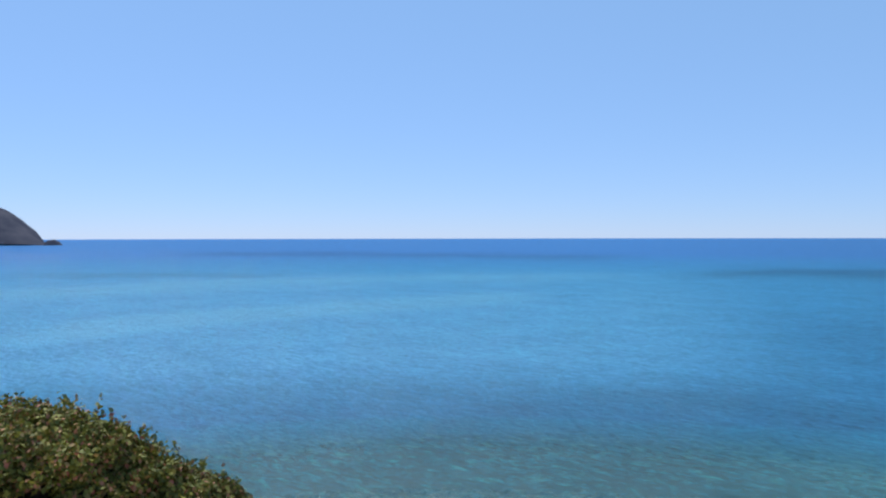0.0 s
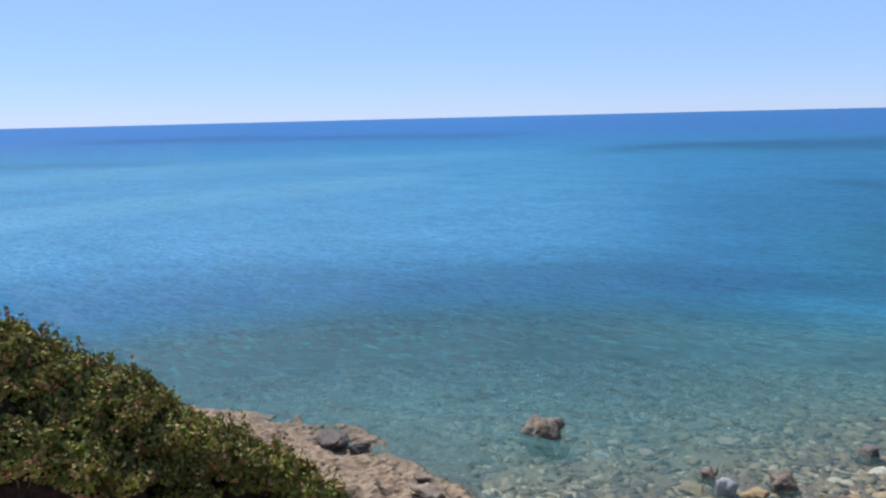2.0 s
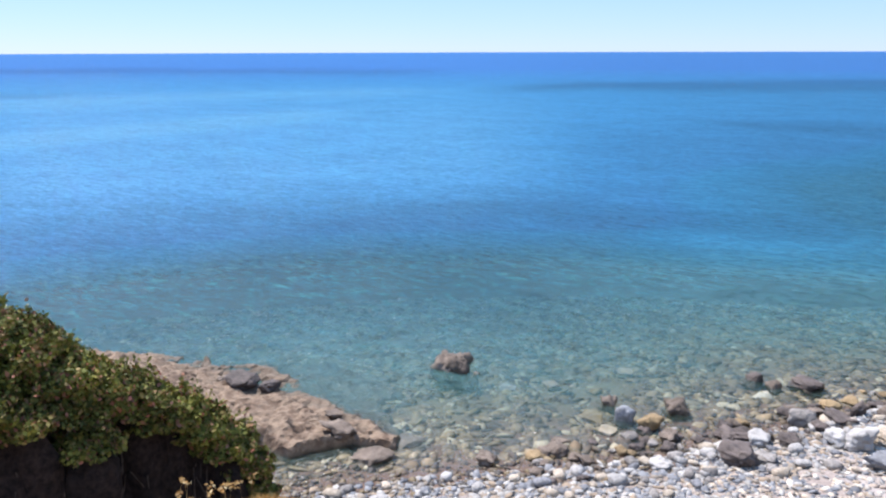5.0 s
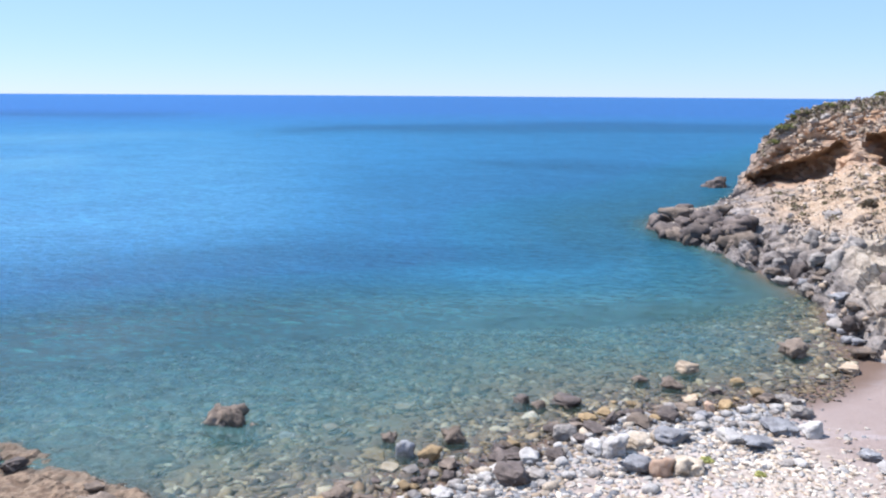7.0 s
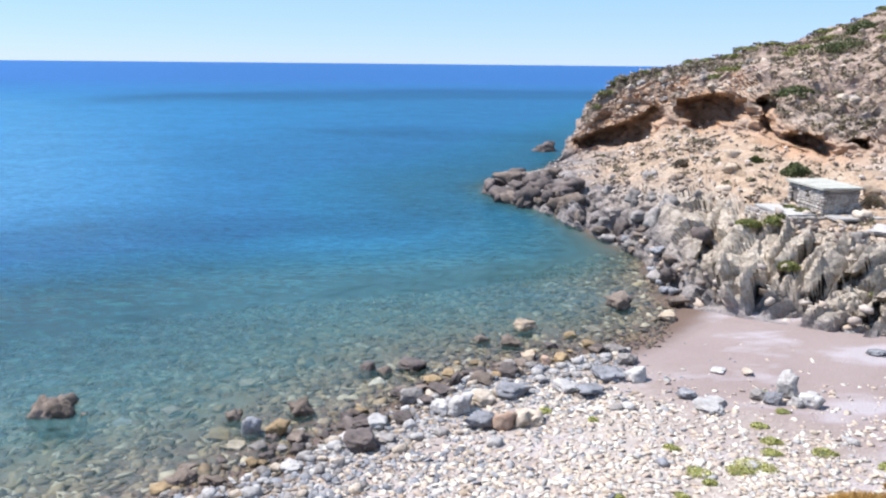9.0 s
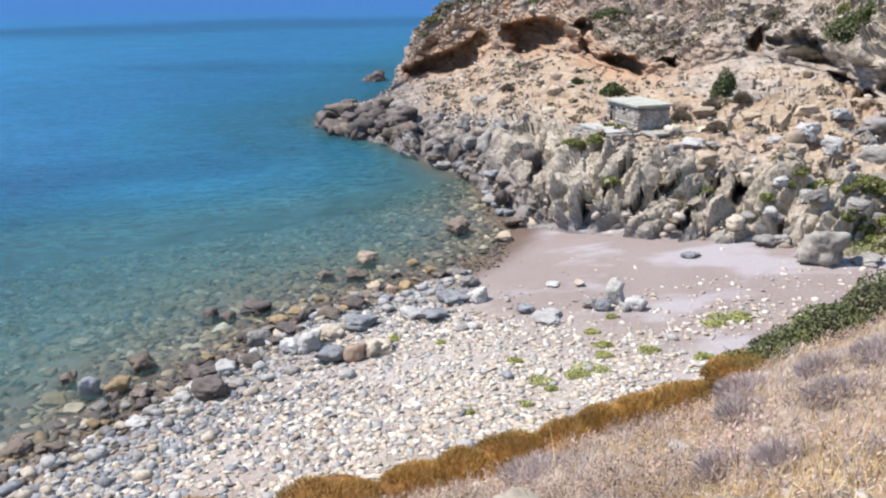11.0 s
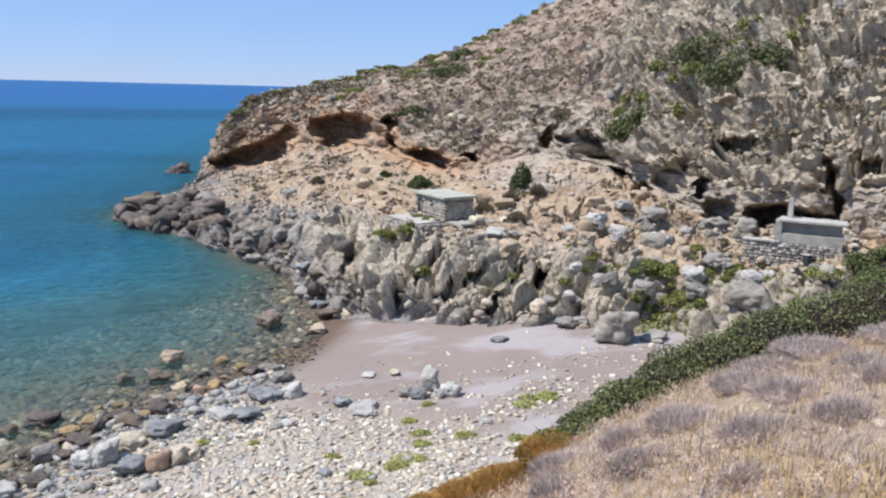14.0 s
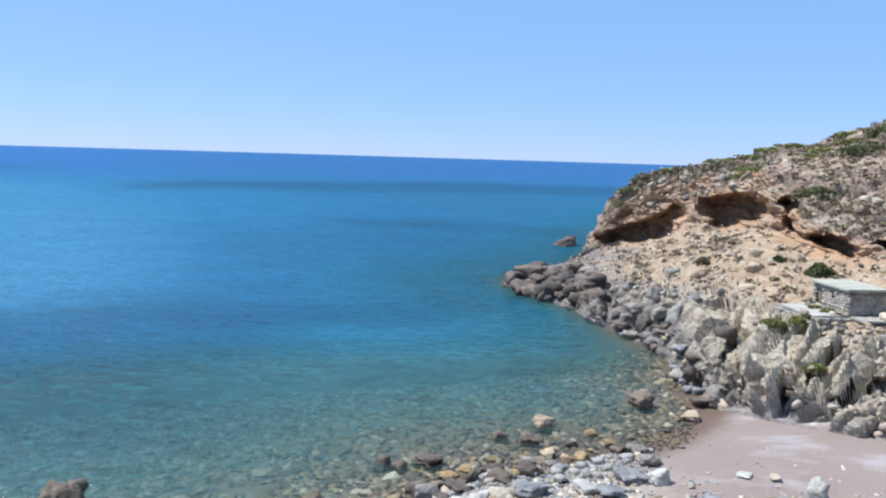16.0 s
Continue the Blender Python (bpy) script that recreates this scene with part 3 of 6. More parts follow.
    d = face * (strata * bedded + 0.7 * calm * blocks * (1 - bedded) + 0.22 * rough + 0.15 * big)
    d = d + face * (1.1 * np.exp(-(((A - 20.7) / 0.7) ** 2 + ((Z - 1.6) / 1.6) ** 2)) + 0.8 * np.exp(-(((A - 17.0) / 1.3) ** 2 + ((Z - 2.6) / 1.8) ** 2)))
    d = d + scree * (0.22 * rough + 0.35 * big + 0.22 * lump + 0.16 * chip + 0.6 * smooth01(A, 28, 36) * lump)
    d = d + lip * (1 - 0.5 * smooth01(A, 34, 40)) * (0.5 * block + 0.75 * lump + 0.4 * chip + 0.3 * rough)
    d = d + hill * (1 - cragm) * (outcrop * (0.7 * lump + 0.5 * block) + 0.3 * chip + 0.25 * rough + 0.5 * big)
    d = d + cragm * (0.85 * blocks + 0.9 * ridged + 0.5 * chip + 1.1 * big)
    d = np.where(S > 2.9, d * smooth01(Z, -0.2, 1.5), d)
    low = smooth01(A, 2.4, 9.0)
    d = d * (0.5 + 0.5 * low)
    P = np.stack([x, y, Z], -1)
    nrm = np.cross(np.gradient(P, axis=0), np.gradient(P, axis=1))
    nrm /= np.linalg.norm(nrm, axis=-1, keepdims=True) + 1e-9
    for _ in range(6):
        nrm = (nrm + np.roll(nrm, 1, 1) + np.roll(nrm, -1, 1) + np.roll(nrm, 1, 0) + np.roll(nrm, -1, 0)) / 5
    nrm /= np.linalg.norm(nrm, axis=-1, keepdims=True) + 1e-9
    nrm *= np.where(nrm[:, 40:41, 2:3] < 0, -1, 1)
    P = P + nrm * (d * smooth01(S, 0.0, 0.04))[..., None]
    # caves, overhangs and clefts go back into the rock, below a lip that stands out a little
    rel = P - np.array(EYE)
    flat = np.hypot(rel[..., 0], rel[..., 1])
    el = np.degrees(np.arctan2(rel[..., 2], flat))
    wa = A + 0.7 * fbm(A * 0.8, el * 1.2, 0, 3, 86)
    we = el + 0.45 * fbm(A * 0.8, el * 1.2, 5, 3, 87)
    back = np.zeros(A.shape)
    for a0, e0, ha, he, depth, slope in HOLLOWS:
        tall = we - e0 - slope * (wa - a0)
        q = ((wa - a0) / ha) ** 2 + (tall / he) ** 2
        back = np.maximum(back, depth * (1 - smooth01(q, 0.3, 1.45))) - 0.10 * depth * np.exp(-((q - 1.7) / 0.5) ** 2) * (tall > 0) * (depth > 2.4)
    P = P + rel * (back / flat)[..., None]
    x, y, Z = P[..., 0], P[..., 1], P[..., 2]
    # the terrace of the hut is levelled
    hut = np.exp(-(((A - 26) / 2.6) ** 4 + ((R - 63.5) / 4.2) ** 4))
    Z = Z * (1 - hut) + 4.95 * hut
    bare = np.exp(-(((A - 50.2) / 3.4) ** 6 + ((R - 55.6) / 3.2) ** 6))
    Z = Z * (1 - bare) + 5.9 * bare
    wet = (1 - smooth01(Z + 1.6 * fbm(x * 0.25, y * 0.25, 0, 3, 71), 1.5, 3.8)) * smooth01(-A, -19.5, -16) * smooth01(-R, -135, -110)
    wet = np.maximum(wet, (1 - smooth01(Z, 0.9, 1.7)) * 0.5 * smooth01(-A, -30, -18))
    earth = np.clip(scree * smooth01(fbm(x * 0.1, y * 0.1, Z * 0.1, 3, 73) + 0.25, -0.2, 0.3) + hut + bare, 0, 1)
    ochre = np.clip(smooth01(S, 2.6, 3.0) * (1 - smooth01(S, 3.95, 4.12)) * (0.55 + 0.8 * fbm(x * 0.2, y * 0.2, Z * 0.2, 3, 75)) * smooth01(-A, -34, -26), 0, 1)
    ochre = np.maximum(ochre, 0.8 * np.exp(-((A - 10.2) / 1.0) ** 2) * smooth01(S, 3.3, 3.8) * (1 - smooth01(S, 4.1, 4.4)))
    ochre = np.clip(np.maximum(ochre, 0.7 * smooth01(back, 0.8, 2.5) * (A < 34) * (S > 2.3)), 0, 1)
    ochre = np.maximum(ochre, 0.85 * smooth01(S, 3.9, 4.0) * (1 - smooth01(S, 4.35, 4.7)) * smooth01(-A, -25, -20) * (0.7 + fbm(x * 0.3, y * 0.3, Z * 0.3, 3, 76)))
    me = mesh_from("hillside", np.stack([x, y, Z], -1).reshape(-1, 3), grid_faces(n, R.shape[1]), HILL, smooth=False,
                   attrs={"shore": face * smooth01(A, 15, 18.5), "earth": earth, "crag": np.clip(cragm * 1.4, 0, 1), "wet": wet, "ochre": ochre, "heath": smooth01(S + 0.06 * fbm(x * 0.2, y * 0.2, Z * 0.2, 3, 77), 4.03 + 0.55 * smooth01(-A, -24, -16), 4.16 + 0.6 * smooth01(-A, -24, -16))})
    ob = new("hillside", me)
    HILL_GRID.update(p=np.stack([x, y, Z], -1), s=S, a=A)
    return tagged(ob, "rocky headland with caves, tan scree and scrub above the bay", "headland", kind="structure")


def build_islet():
    v = [(a, rr) for a in np.linspace(-69.19, -68.01, 24) for rr in np.linspace(1540, 1570, 6)]
    A, R = np.array([p[0] for p in v]).reshape(24, 6), np.array([p[1] for p in v]).reshape(24, 6)
    u, w = (A + 69.2) / 1.2, (R - 1540) / 30
    z = 12 * np.sin(np.pi * u) ** 0.7 * np.sin(np.pi * w) * (1 + 0.4 * fbm(A * 9, w * 3, 0, 3, 82)) - 1.0
    x, y = plan(A, R)
    me = mesh_from("far_islet", np.stack([x, y, z], -1).reshape(-1, 3), grid_faces(24, 6), FAR)
    return tagged(new("far_islet", me), "low dark islet off the distant headland", "islet", kind="structure")


def build_far_headland():
    u = np.linspace(0, 1, 90)
    v = np.linspace(0, 1, 26)
    U, V = np.meshgrid(u, v, indexing="ij")
    az = -69.0 - 14 * U
    crest = 66 * (1 - np.exp(-U * 10)) + 90 * U
    r = 1560 + 420 * V
    z = crest * np.sin(np.pi * np.clip(V * 0.98 + 0.01, 0, 1)) ** 0.8 + 6 * fbm(az * 2, V * 6, 0, 4, 81) * np.sin(np.pi * V) - 1
    x, y = plan(az, r)
    me = mesh_from("far_headland", np.stack([x, y, z], -1).reshape(-1, 3), grid_faces(90, 26), FAR)
    return tagged(new("far_headland", me), "distant bare grey-brown headland across the sea", "headland", kind="structure")


ground = build_ground()
sea = build_sea()
headland = build_headland()
far_headland = build_far_headland()
far_islet = build_islet()


# ---- building helpers ----
from mathutils.bvhtree import BVHTree

rng = np.random.default_rng(7)
bpy.context.view_layer.update()
LAND = [BVHTree.FromPolygons([v.co for v in o.data.vertices], [p.vertices[:] for p in o.data.polygons]) for o in (ground, headland)]


def drop(x, y):
    """Height of the land at a place in plan."""
    best = -20.0
    for tree in LAND:
        hit = tree.ray_cast(Vector((x, y, 90)), Vector((0, 0, -1)))
        if hit[0] is not None:
            best = max(best, hit[0].z)
    return best


def tri_mesh(name, verts, tris, material, smooth=False):
    """A mesh from arrays of corners and triangles."""
    me = bpy.data.meshes.new(name)
    verts, tris = np.asarray(verts, np.float32), np.asarray(tris, np.int32)
    me.vertices.add(len(verts))
    me.vertices.foreach_set("co", verts.ravel())
    me.loops.add(tris.size)
    me.loops.foreach_set("vertex_index", tris.ravel())
    me.polygons.add(len(tris))
    me.polygons.foreach_set("loop_start", np.arange(0, tris.size, 3, dtype=np.int32))
    me.polygons.foreach_set("loop_total", np.full(len(tris), 3, np.int32))
    if smooth:
        me.polygons.foreach_set("use_smooth", np.ones(len(tris), bool))
    me.update(calc_edges=True)
    me.materials.append(material)
    return me


def icosphere(level):
    bm = bmesh.new()
    bmesh.ops.create_icosphere(bm, subdivisions=level, radius=1.0)
    v = np.array([p.co[:] for p in bm.verts])
    f = np.array([[p.index for p in q.verts] for q in bm.faces])
    bm.free()
    return v, f


def rock_shape(level, seed, cuts=14, rough=0.08, flat=0.75, sharp=14.0):
    """A broken stone: the body left between random cutting planes, then roughened; one metre across, its base at z = 0."""
    g = np.random.default_rng(seed)
    v, f = icosphere(level)
    box = np.array([[1, 0, 0], [-1, 0, 0], [0, 1, 0], [0, -1, 0], [0, 0, 1], [0, 0, -1]]) + g.normal(0, 0.22, (6, 3))
    n = np.concatenate([g.normal(size=(cuts, 3)), box])
    n /= np.linalg.norm(n, axis=1)[:, None]
    lim = np.concatenate([g.uniform(0.66, 1.05, cuts), g.uniform(0.6, 0.95, 6)])
    near = np.maximum(v @ n.T / lim, 1e-3)
    v = v * ((near ** sharp).sum(1) ** (-1.0 / sharp))[:, None]
    o = seed * 3.7
    v = v * (1 + rough * fbm(v[:, 0] * 2.2 + o, v[:, 1] * 2.2, v[:, 2] * 2.2, 4 if level > 2 else 2, seed, level > 2)[:, None])
    if level > 2:
        # broken corners and steps where pieces have come away
        for freq, amount in ((1.5, 1.3), (3.4, 0.6)):
            d1, d2, val = cells(v[:, 0] * freq + o, v[:, 1] * freq, v[:, 2] * freq, seed)
            v = v * (1 + rough * amount * (val - 0.5) * smooth01(d2 - d1, 0.0, 0.12))[:, None]
    size = v.max(0) - v.min(0)
    v = v / size * np.array([1.0, g.uniform(0.68, 0.95), flat])
    v[:, 2] -= v[:, 2].min()
    return v, f


def scatter_mesh(name, shapes, pos, scale, turn, material, tilt=0.25, smooth=True):
    """Many stones or tufts joined into one mesh. scale: (n, 3)."""
    V, F, base = [], [], 0
    pick = rng.integers(0, len(shapes), len(pos))
    for k, (sv, sf) in enumerate(shapes):
        idx = np.nonzero(pick == k)[0]
        if not len(idx):
            continue
        c, s = np.cos(turn[idx]), np.sin(turn[idx])
        tx, ty = rng.normal(0, tilt, len(idx)), rng.normal(0, tilt, len(idx))
        p = sv[None] * scale[idx][:, None, :]
        p[..., 2] += p[..., 0] * tx[:, None] + p[..., 1] * ty[:, None]
        x = p[..., 0] * c[:, None] - p[..., 1] * s[:, None]
        y = p[..., 0] * s[:, None] + p[..., 1] * c[:, None]
        p = np.stack([x, y, p[..., 2]], -1) + pos[idx][:, None, :]
        V.append(p.reshape(-1, 3))
        F.append((sf[None] + (base + np.arange(len(idx)) * len(sv))[:, None, None]).reshape(-1, 3))
        base += len(idx) * len(sv)
    return tri_mesh(name, np.concatenate(V), np.concatenate(F), material, smooth)


def stone_material(name, dark, light, wet=0.0, scale=1.0, spread=0.25, vary="object"):
    """Weathered stone: mottled, with lichen specks; each stone a little lighter or darker."""
    k = Mat(name, 0.9 - 0.35 * wet, 0.25 + 0.2 * wet)
    co = k.node("ShaderNodeTexCoord").outputs["Object"] if vary == "object" else k.pos
    rnd = k.random() if vary == "object" else k.island()
    m, fine = k.noise(2.2 * scale, 5, 0.65, vec=co), k.noise(14 * scale, 4, 0.7, vec=co)
    col = k.mix(k.ramp(m, [(0.34, 0.0), (0.64, 1.0)]), dark, light)
    col = k.mix(k.ramp(fine, [(0.58, 0.0), (0.72, 0.5)]), col, tuple(c * 0.45 for c in dark))
    col = k.mix(1.0, col, k.ramp(rnd, [(0.0, 1 - spread), (1.0, 1 + spread)]), "MULTIPLY")
    return k.done(col, k.bump(k.math("ADD", m, fine), 0.6, 0.08))


def pebble_material(name, stops, wet=0.0):
    """Mixed pebbles, each with its own colour."""
    k = Mat(name, 0.85 - 0.3 * wet, 0.3)
    col = k.ramp(k.island(), stops, "CONSTANT")
    m = k.noise(7, 4, 0.65)
    col = k.mix(1.0, col, k.ramp(m, [(0.25, 0.72), (0.75, 1.18)]), "MULTIPLY")
    return k.done(col, k.bump(m, 0.4, 0.03))


def leaf_material(name, stops, rough=0.55, through_light=0.25, patch=(1.3, 0.7, 1.2)):
    """Leaves or stalks, each with its own tint, letting some light through."""
    k = Mat(name, rough, 0.3)
    col = k.ramp(k.island(), stops)
    col = k.mix(1.0, col, k.ramp(k.noise(patch[0], 3), [(0.3, patch[1]), (0.7, patch[2])]), "MULTIPLY")
    k.done(col)
    glow = k.node("ShaderNodeBsdfTranslucent", Color=col)
    mix = k.node("ShaderNodeMixShader", Fac=through_light)
    k.put(mix.inputs[1], k.bsdf.outputs[0])
    k.put(mix.inputs[2], glow.outputs[0])
    k.t.links.new(mix.outputs[0], k.t.nodes["Material Output"].inputs["Surface"])
    return k.m


TONES = {
    "brown": stone_material("brown_stone", (0.095, 0.075, 0.06), (0.25, 0.20, 0.16)),
    "slate": stone_material("slate_stone", (0.15, 0.15, 0.16), (0.34, 0.345, 0.355)),
    "ochre": stone_material("ochre_stone", (0.19, 0.13, 0.065), (0.36, 0.26, 0.14), 0.4),
    "dark": stone_material("wet_dark_stone", (0.055, 0.044, 0.04), (0.165, 0.132, 0.115), 0.5),
    "grey": stone_material("grey_stone", (0.16, 0.145, 0.135), (0.35, 0.325, 0.295)),
    "tan": stone_material("tan_stone", (0.29, 0.22, 0.155), (0.52, 0.42, 0.31)),
    "rust": stone_material("rust_stone", (0.36, 0.235, 0.165), (0.54, 0.40, 0.30)),
    "white": stone_material("white_stone", (0.34, 0.325, 0.305), (0.56, 0.54, 0.51), spread=0.12),
    "pale": stone_material("pale_stone", (0.27, 0.255, 0.24), (0.50, 0.48, 0.45), spread=0.15),
    "cream": stone_material("cream_stone", (0.35, 0.29, 0.22), (0.57, 0.49, 0.39), spread=0.15),
    "crag": stone_material("crag_stone", (0.16, 0.145, 0.125), (0.38, 0.35, 0.305)),
}
SAID = {
    "brown": "rough brown boulder", "slate": "blue-grey slate boulder", "ochre": "ochre stained boulder", "dark": "dark wet boulder", "grey": "grey weathered boulder",
    "tan": "tan sandstone boulder", "rust": "rust-pink rounded boulder", "white": "white quartz boulder", "pale": "pale grey boulder", "cream": "cream coloured boulder",
    "crag": "large cracked grey boulder",
}
ROCK_MESHES = {}


def boulder(x, y, w, h, tone, where, group, z=None, sink=0.12, turn=None, name="boulder", form=None):
    """One boulder of width w and height h on the land at (x, y)."""
    k = int(rng.integers(0, 9)) if form is None else form
    level = 3 if tone == "rust" or w < 0.9 or name != "boulder" else 4
    if (tone, k, level) not in ROCK_MESHES:
        hard = tone in ("crag", "slate", "pale", "dark", "brown", "grey")
        v, f = rock_shape(level, 100 + k * 13 + len(tone), 12 if hard else 10, (0.24 if level > 3 else 0.32) if hard else 0.17, 1.0, 50.0 if tone == "crag" else 38.0 if hard else 18.0)
        ROCK_MESHES[tone, k, level] = tri_mesh("boulder", v, f, TONES[tone], tone == "rust")
    ob = new(name, ROCK_MESHES[tone, k, level])
    z = drop(x, y) if z is None else z
    ob.matrix_world = pose(x, y, z - h * sink, rng.uniform(-6, 6), rng.uniform(-6, 6), rng.uniform(0, 360) if turn is None else turn) @ Matrix.Diagonal((w, w, h * (0.75 + sink), 1))
    return tagged(ob, SAID[tone] + " " + where, "boulder", group)


def blades(n, pos, length, width, spread=0.5, bend=0.35, seed=1):
    """Thin tapering stalks: two triangles each side of a bend."""
    g = np.random.default_rng(seed)
    a = g.uniform(0, 2 * np.pi, n)
    lean = np.abs(g.normal(0, spread, n))
    up = np.stack([np.cos(a) * np.sin(lean), np.sin(a) * np.sin(lean), np.cos(lean)], -1)
    side = np.stack([-np.sin(a + 0.4), np.cos(a + 0.4), np.zeros(n)], -1) * width[:, None]
    mid = pos + up * (length * 0.55)[:, None]
    droop = np.stack([np.cos(a), np.sin(a), -0.3 * np.ones(n)], -1)
    tip = mid + (up + droop * bend) * (length * 0.5)[:, None]
    V = np.stack([pos - side, pos + side, mid + side * 0.7, mid - side * 0.7, tip], 1).reshape(-1, 3)
    i = np.arange(n)[:, None] * 5
    T = np.concatenate([i + [[0, 1, 2]], i + [[0, 2, 3]], i + [[3, 2, 4]]], 0)
    return V, T


def leaves(n, centre, radius, size, seed, shell=0.35, stretch=1.6, low=-0.3, rugged=0.22):
    """Leaf-shaped quads scattered through the outer part of an uneven mound."""
    g = np.random.default_rng(seed)
    d = g.normal(size=(n, 3))
    d /= np.linalg.norm(d, axis=1)[:, None]
    d[:, 2] = np.where(d[:, 2] < low, np.abs(d[:, 2]), d[:, 2])
    lump = 1 + rugged * fbm(d[:, 0] * 2.3 + seed, d[:, 1] * 2.3, d[:, 2] * 2.3, 3, seed)
    p = d * (lump * (1 - shell * g.random(n) ** 1.7))[:, None] * np.asarray(radius) + np.asarray(centre)
    out = d + 0.8 * g.normal(size=(n, 3))
    out /= np.linalg.norm(out, axis=1)[:, None]
    u = np.cross(out, g.normal(size=(n, 3)))
    u /= np.linalg.norm(u, axis=1)[:, None] + 1e-9
    w = np.cross(out, u)
    s = size * g.uniform(0.6, 1.4, n)[:, None]
    V = np.stack([p - u * s * stretch * 0.5, p + w * s * 0.5 + out * s * 0.1, p + u * s * stretch * 0.5, p - w * s * 0.5 + out * s * 0.1], 1).reshape(-1, 3)
    i = np.arange(n)[:, None] * 4
    return V, np.concatenate([i + [[0, 1, 2]], i + [[0, 2, 3]]], 0)


def join(*pieces):
    V, T, base = [], [], 0
    for v, t in pieces:
        V.append(v)
        T.append(t + base)
        base += len(v)
    return np.concatenate(V), np.concatenate(T)


def stem(p0, p1, r0, r1, sides=5, bend=0.08, seed=0):
    """A tapered, slightly crooked twig or trunk as arrays."""
    g = np.random.default_rng(seed)
    p0, p1 = np.asarray(p0, float), np.asarray(p1, float)
    n = 6
    t = np.linspace(0, 1, n)
    axis = p1 - p0
    length = np.linalg.norm(axis)
    a = np.cross(axis / length, [0.3, 0.9, 0.1])
    a /= np.linalg.norm(a)
    b = np.cross(axis / length, a)
    wob = g.normal(0, bend * length, (n, 2)) * np.sin(np.pi * t)[:, None]
    c = p0 + np.outer(t, axis) + wob[:, :1] * a + wob[:, 1:] * b
    th = np.arange(sides) * 2 * np.pi / sides
    rad = r0 + (r1 - r0) * t
    V = (c[:, None] + rad[:, None, None] * (np.cos(th)[None, :, None] * a + np.sin(th)[None, :, None] * b)).reshape(-1, 3)
    T = []
    for i in range(n - 1):
        for j in range(sides):
            q = [i * sides + j, i * sides + (j + 1) % sides, (i + 1) * sides + (j + 1) % sides, (i + 1) * sides + j]
            T += [[q[0], q[1], q[2]], [q[0], q[2], q[3]]]
    return V, np.array(T)


def box_arrays(x0, x1, y0, y1, z0, z1):
    v = np.array([(x, y, z) for z in (z0, z1) for y in (y0, y1) for x in (x0, x1)], float)
    q = [(0, 2, 3, 1), (4, 5, 7, 6), (0, 1, 5, 4), (2, 6, 7, 3), (0, 4, 6, 2), (1, 3, 7, 5)]
    return v, np.array([t for a, b, c, d in q for t in ((a, b, c), (a, c, d))])


def slab_mesh(name, x0, x1, y0, y1, z0, z1, material, bevel=0.02, sag=0.0):
    """A cast slab or plank with worn edges."""
    bm = bmesh.new()
    bmesh.ops.create_cube(bm, size=1.0)
    for v in bm.verts:
        v.co = Vector(((x0 + x1) / 2 + v.co.x * (x1 - x0), (y0 + y1) / 2 + v.co.y * (y1 - y0), (z0 + z1) / 2 + v.co.z * (z1 - z0)))
    bmesh.ops.bevel(bm, geom=bm.edges[:], offset=bevel, segments=2, affect="EDGES")
    bmesh.ops.subdivide_edges(bm, edges=[e for e in bm.edges if e.calc_length() > 0.6], cuts=5, use_grid_fill=True)
    for v in bm.verts:
        n = noise.noise(v.co * 1.7)
        v.co += Vector((n, noise.noise(v.co * 1.3 + Vector((5, 0, 0))), n)) * bevel * 0.8
        v.co.z -= sag * math.sin(math.pi * min(max((v.co.x - x0) / (x1 - x0), 0), 1))
    me = bpy.data.meshes.new(name)
    bm.to_mesh(me)
    bm.free()
    me.materials.append(material)
    return me


def masonry(name, length, height, thick, material, seed, course=0.2, holes=(), stones_of=None):
    """A dry-stone wall: courses of uneven blocks with open joints, along x from 0, facing -y and +y, from z = 0 up."""
    g = np.random.default_rng(seed)
    pieces, z = [box_arrays(0.03, length - 0.03, 0.06, thick - 0.06, 0, height - 0.03)] if not holes else [], 0.0
    while z < height - 0.04:
        h = min(course * g.uniform(0.7, 1.35), height - z)
        x = 0.0
        while x < length - 0.02:
            w = min(g.uniform(0.18, 0.5), length - x)
            if length - x - w < 0.12:
                w = length - x
            if not any(a < x + w / 2 < b and c < z + h / 2 < d for a, b, c, d in holes):
                v, t = box_arrays(x + 0.012, x + w - 0.012, 0, thick, z + 0.01, z + h - 0.01)
                out = g.normal(0, 0.02, 2)
                v[:, 1] += np.where(v[:, 1] < thick / 2, out[0], out[1])
                v += g.normal(0, 0.012, v.shape)
                pieces.append((v, t))
            x += w
        z += h
    if stones_of is not None:
        for v, t in pieces:
            part("stone", tri_mesh("stone", v, t, material), stones_of)
        return stones_of
    v, t = join(*pieces)
    return tri_mesh(name, v, t, material)


# ---- rock shelf and boulders by the water ----
SHELF = [(-40, 21), (-36, 24.6), (-32.6, 25.0), (-30.7, 26.3), (-27, 26.4), (-25.2, 27.4), (-24.2, 29.8), (-22, 30.2), (-19.9, 29.7), (-17.9, 28.7), (-18.4, 27.4), (-16.6, 26.2), (-15.3, 25.0), (-14.8, 22.9),
         (-16.5, 22.6), (-18.2, 20.9), (-20.1, 21.0), (-22, 17.5), (-34, 15)]


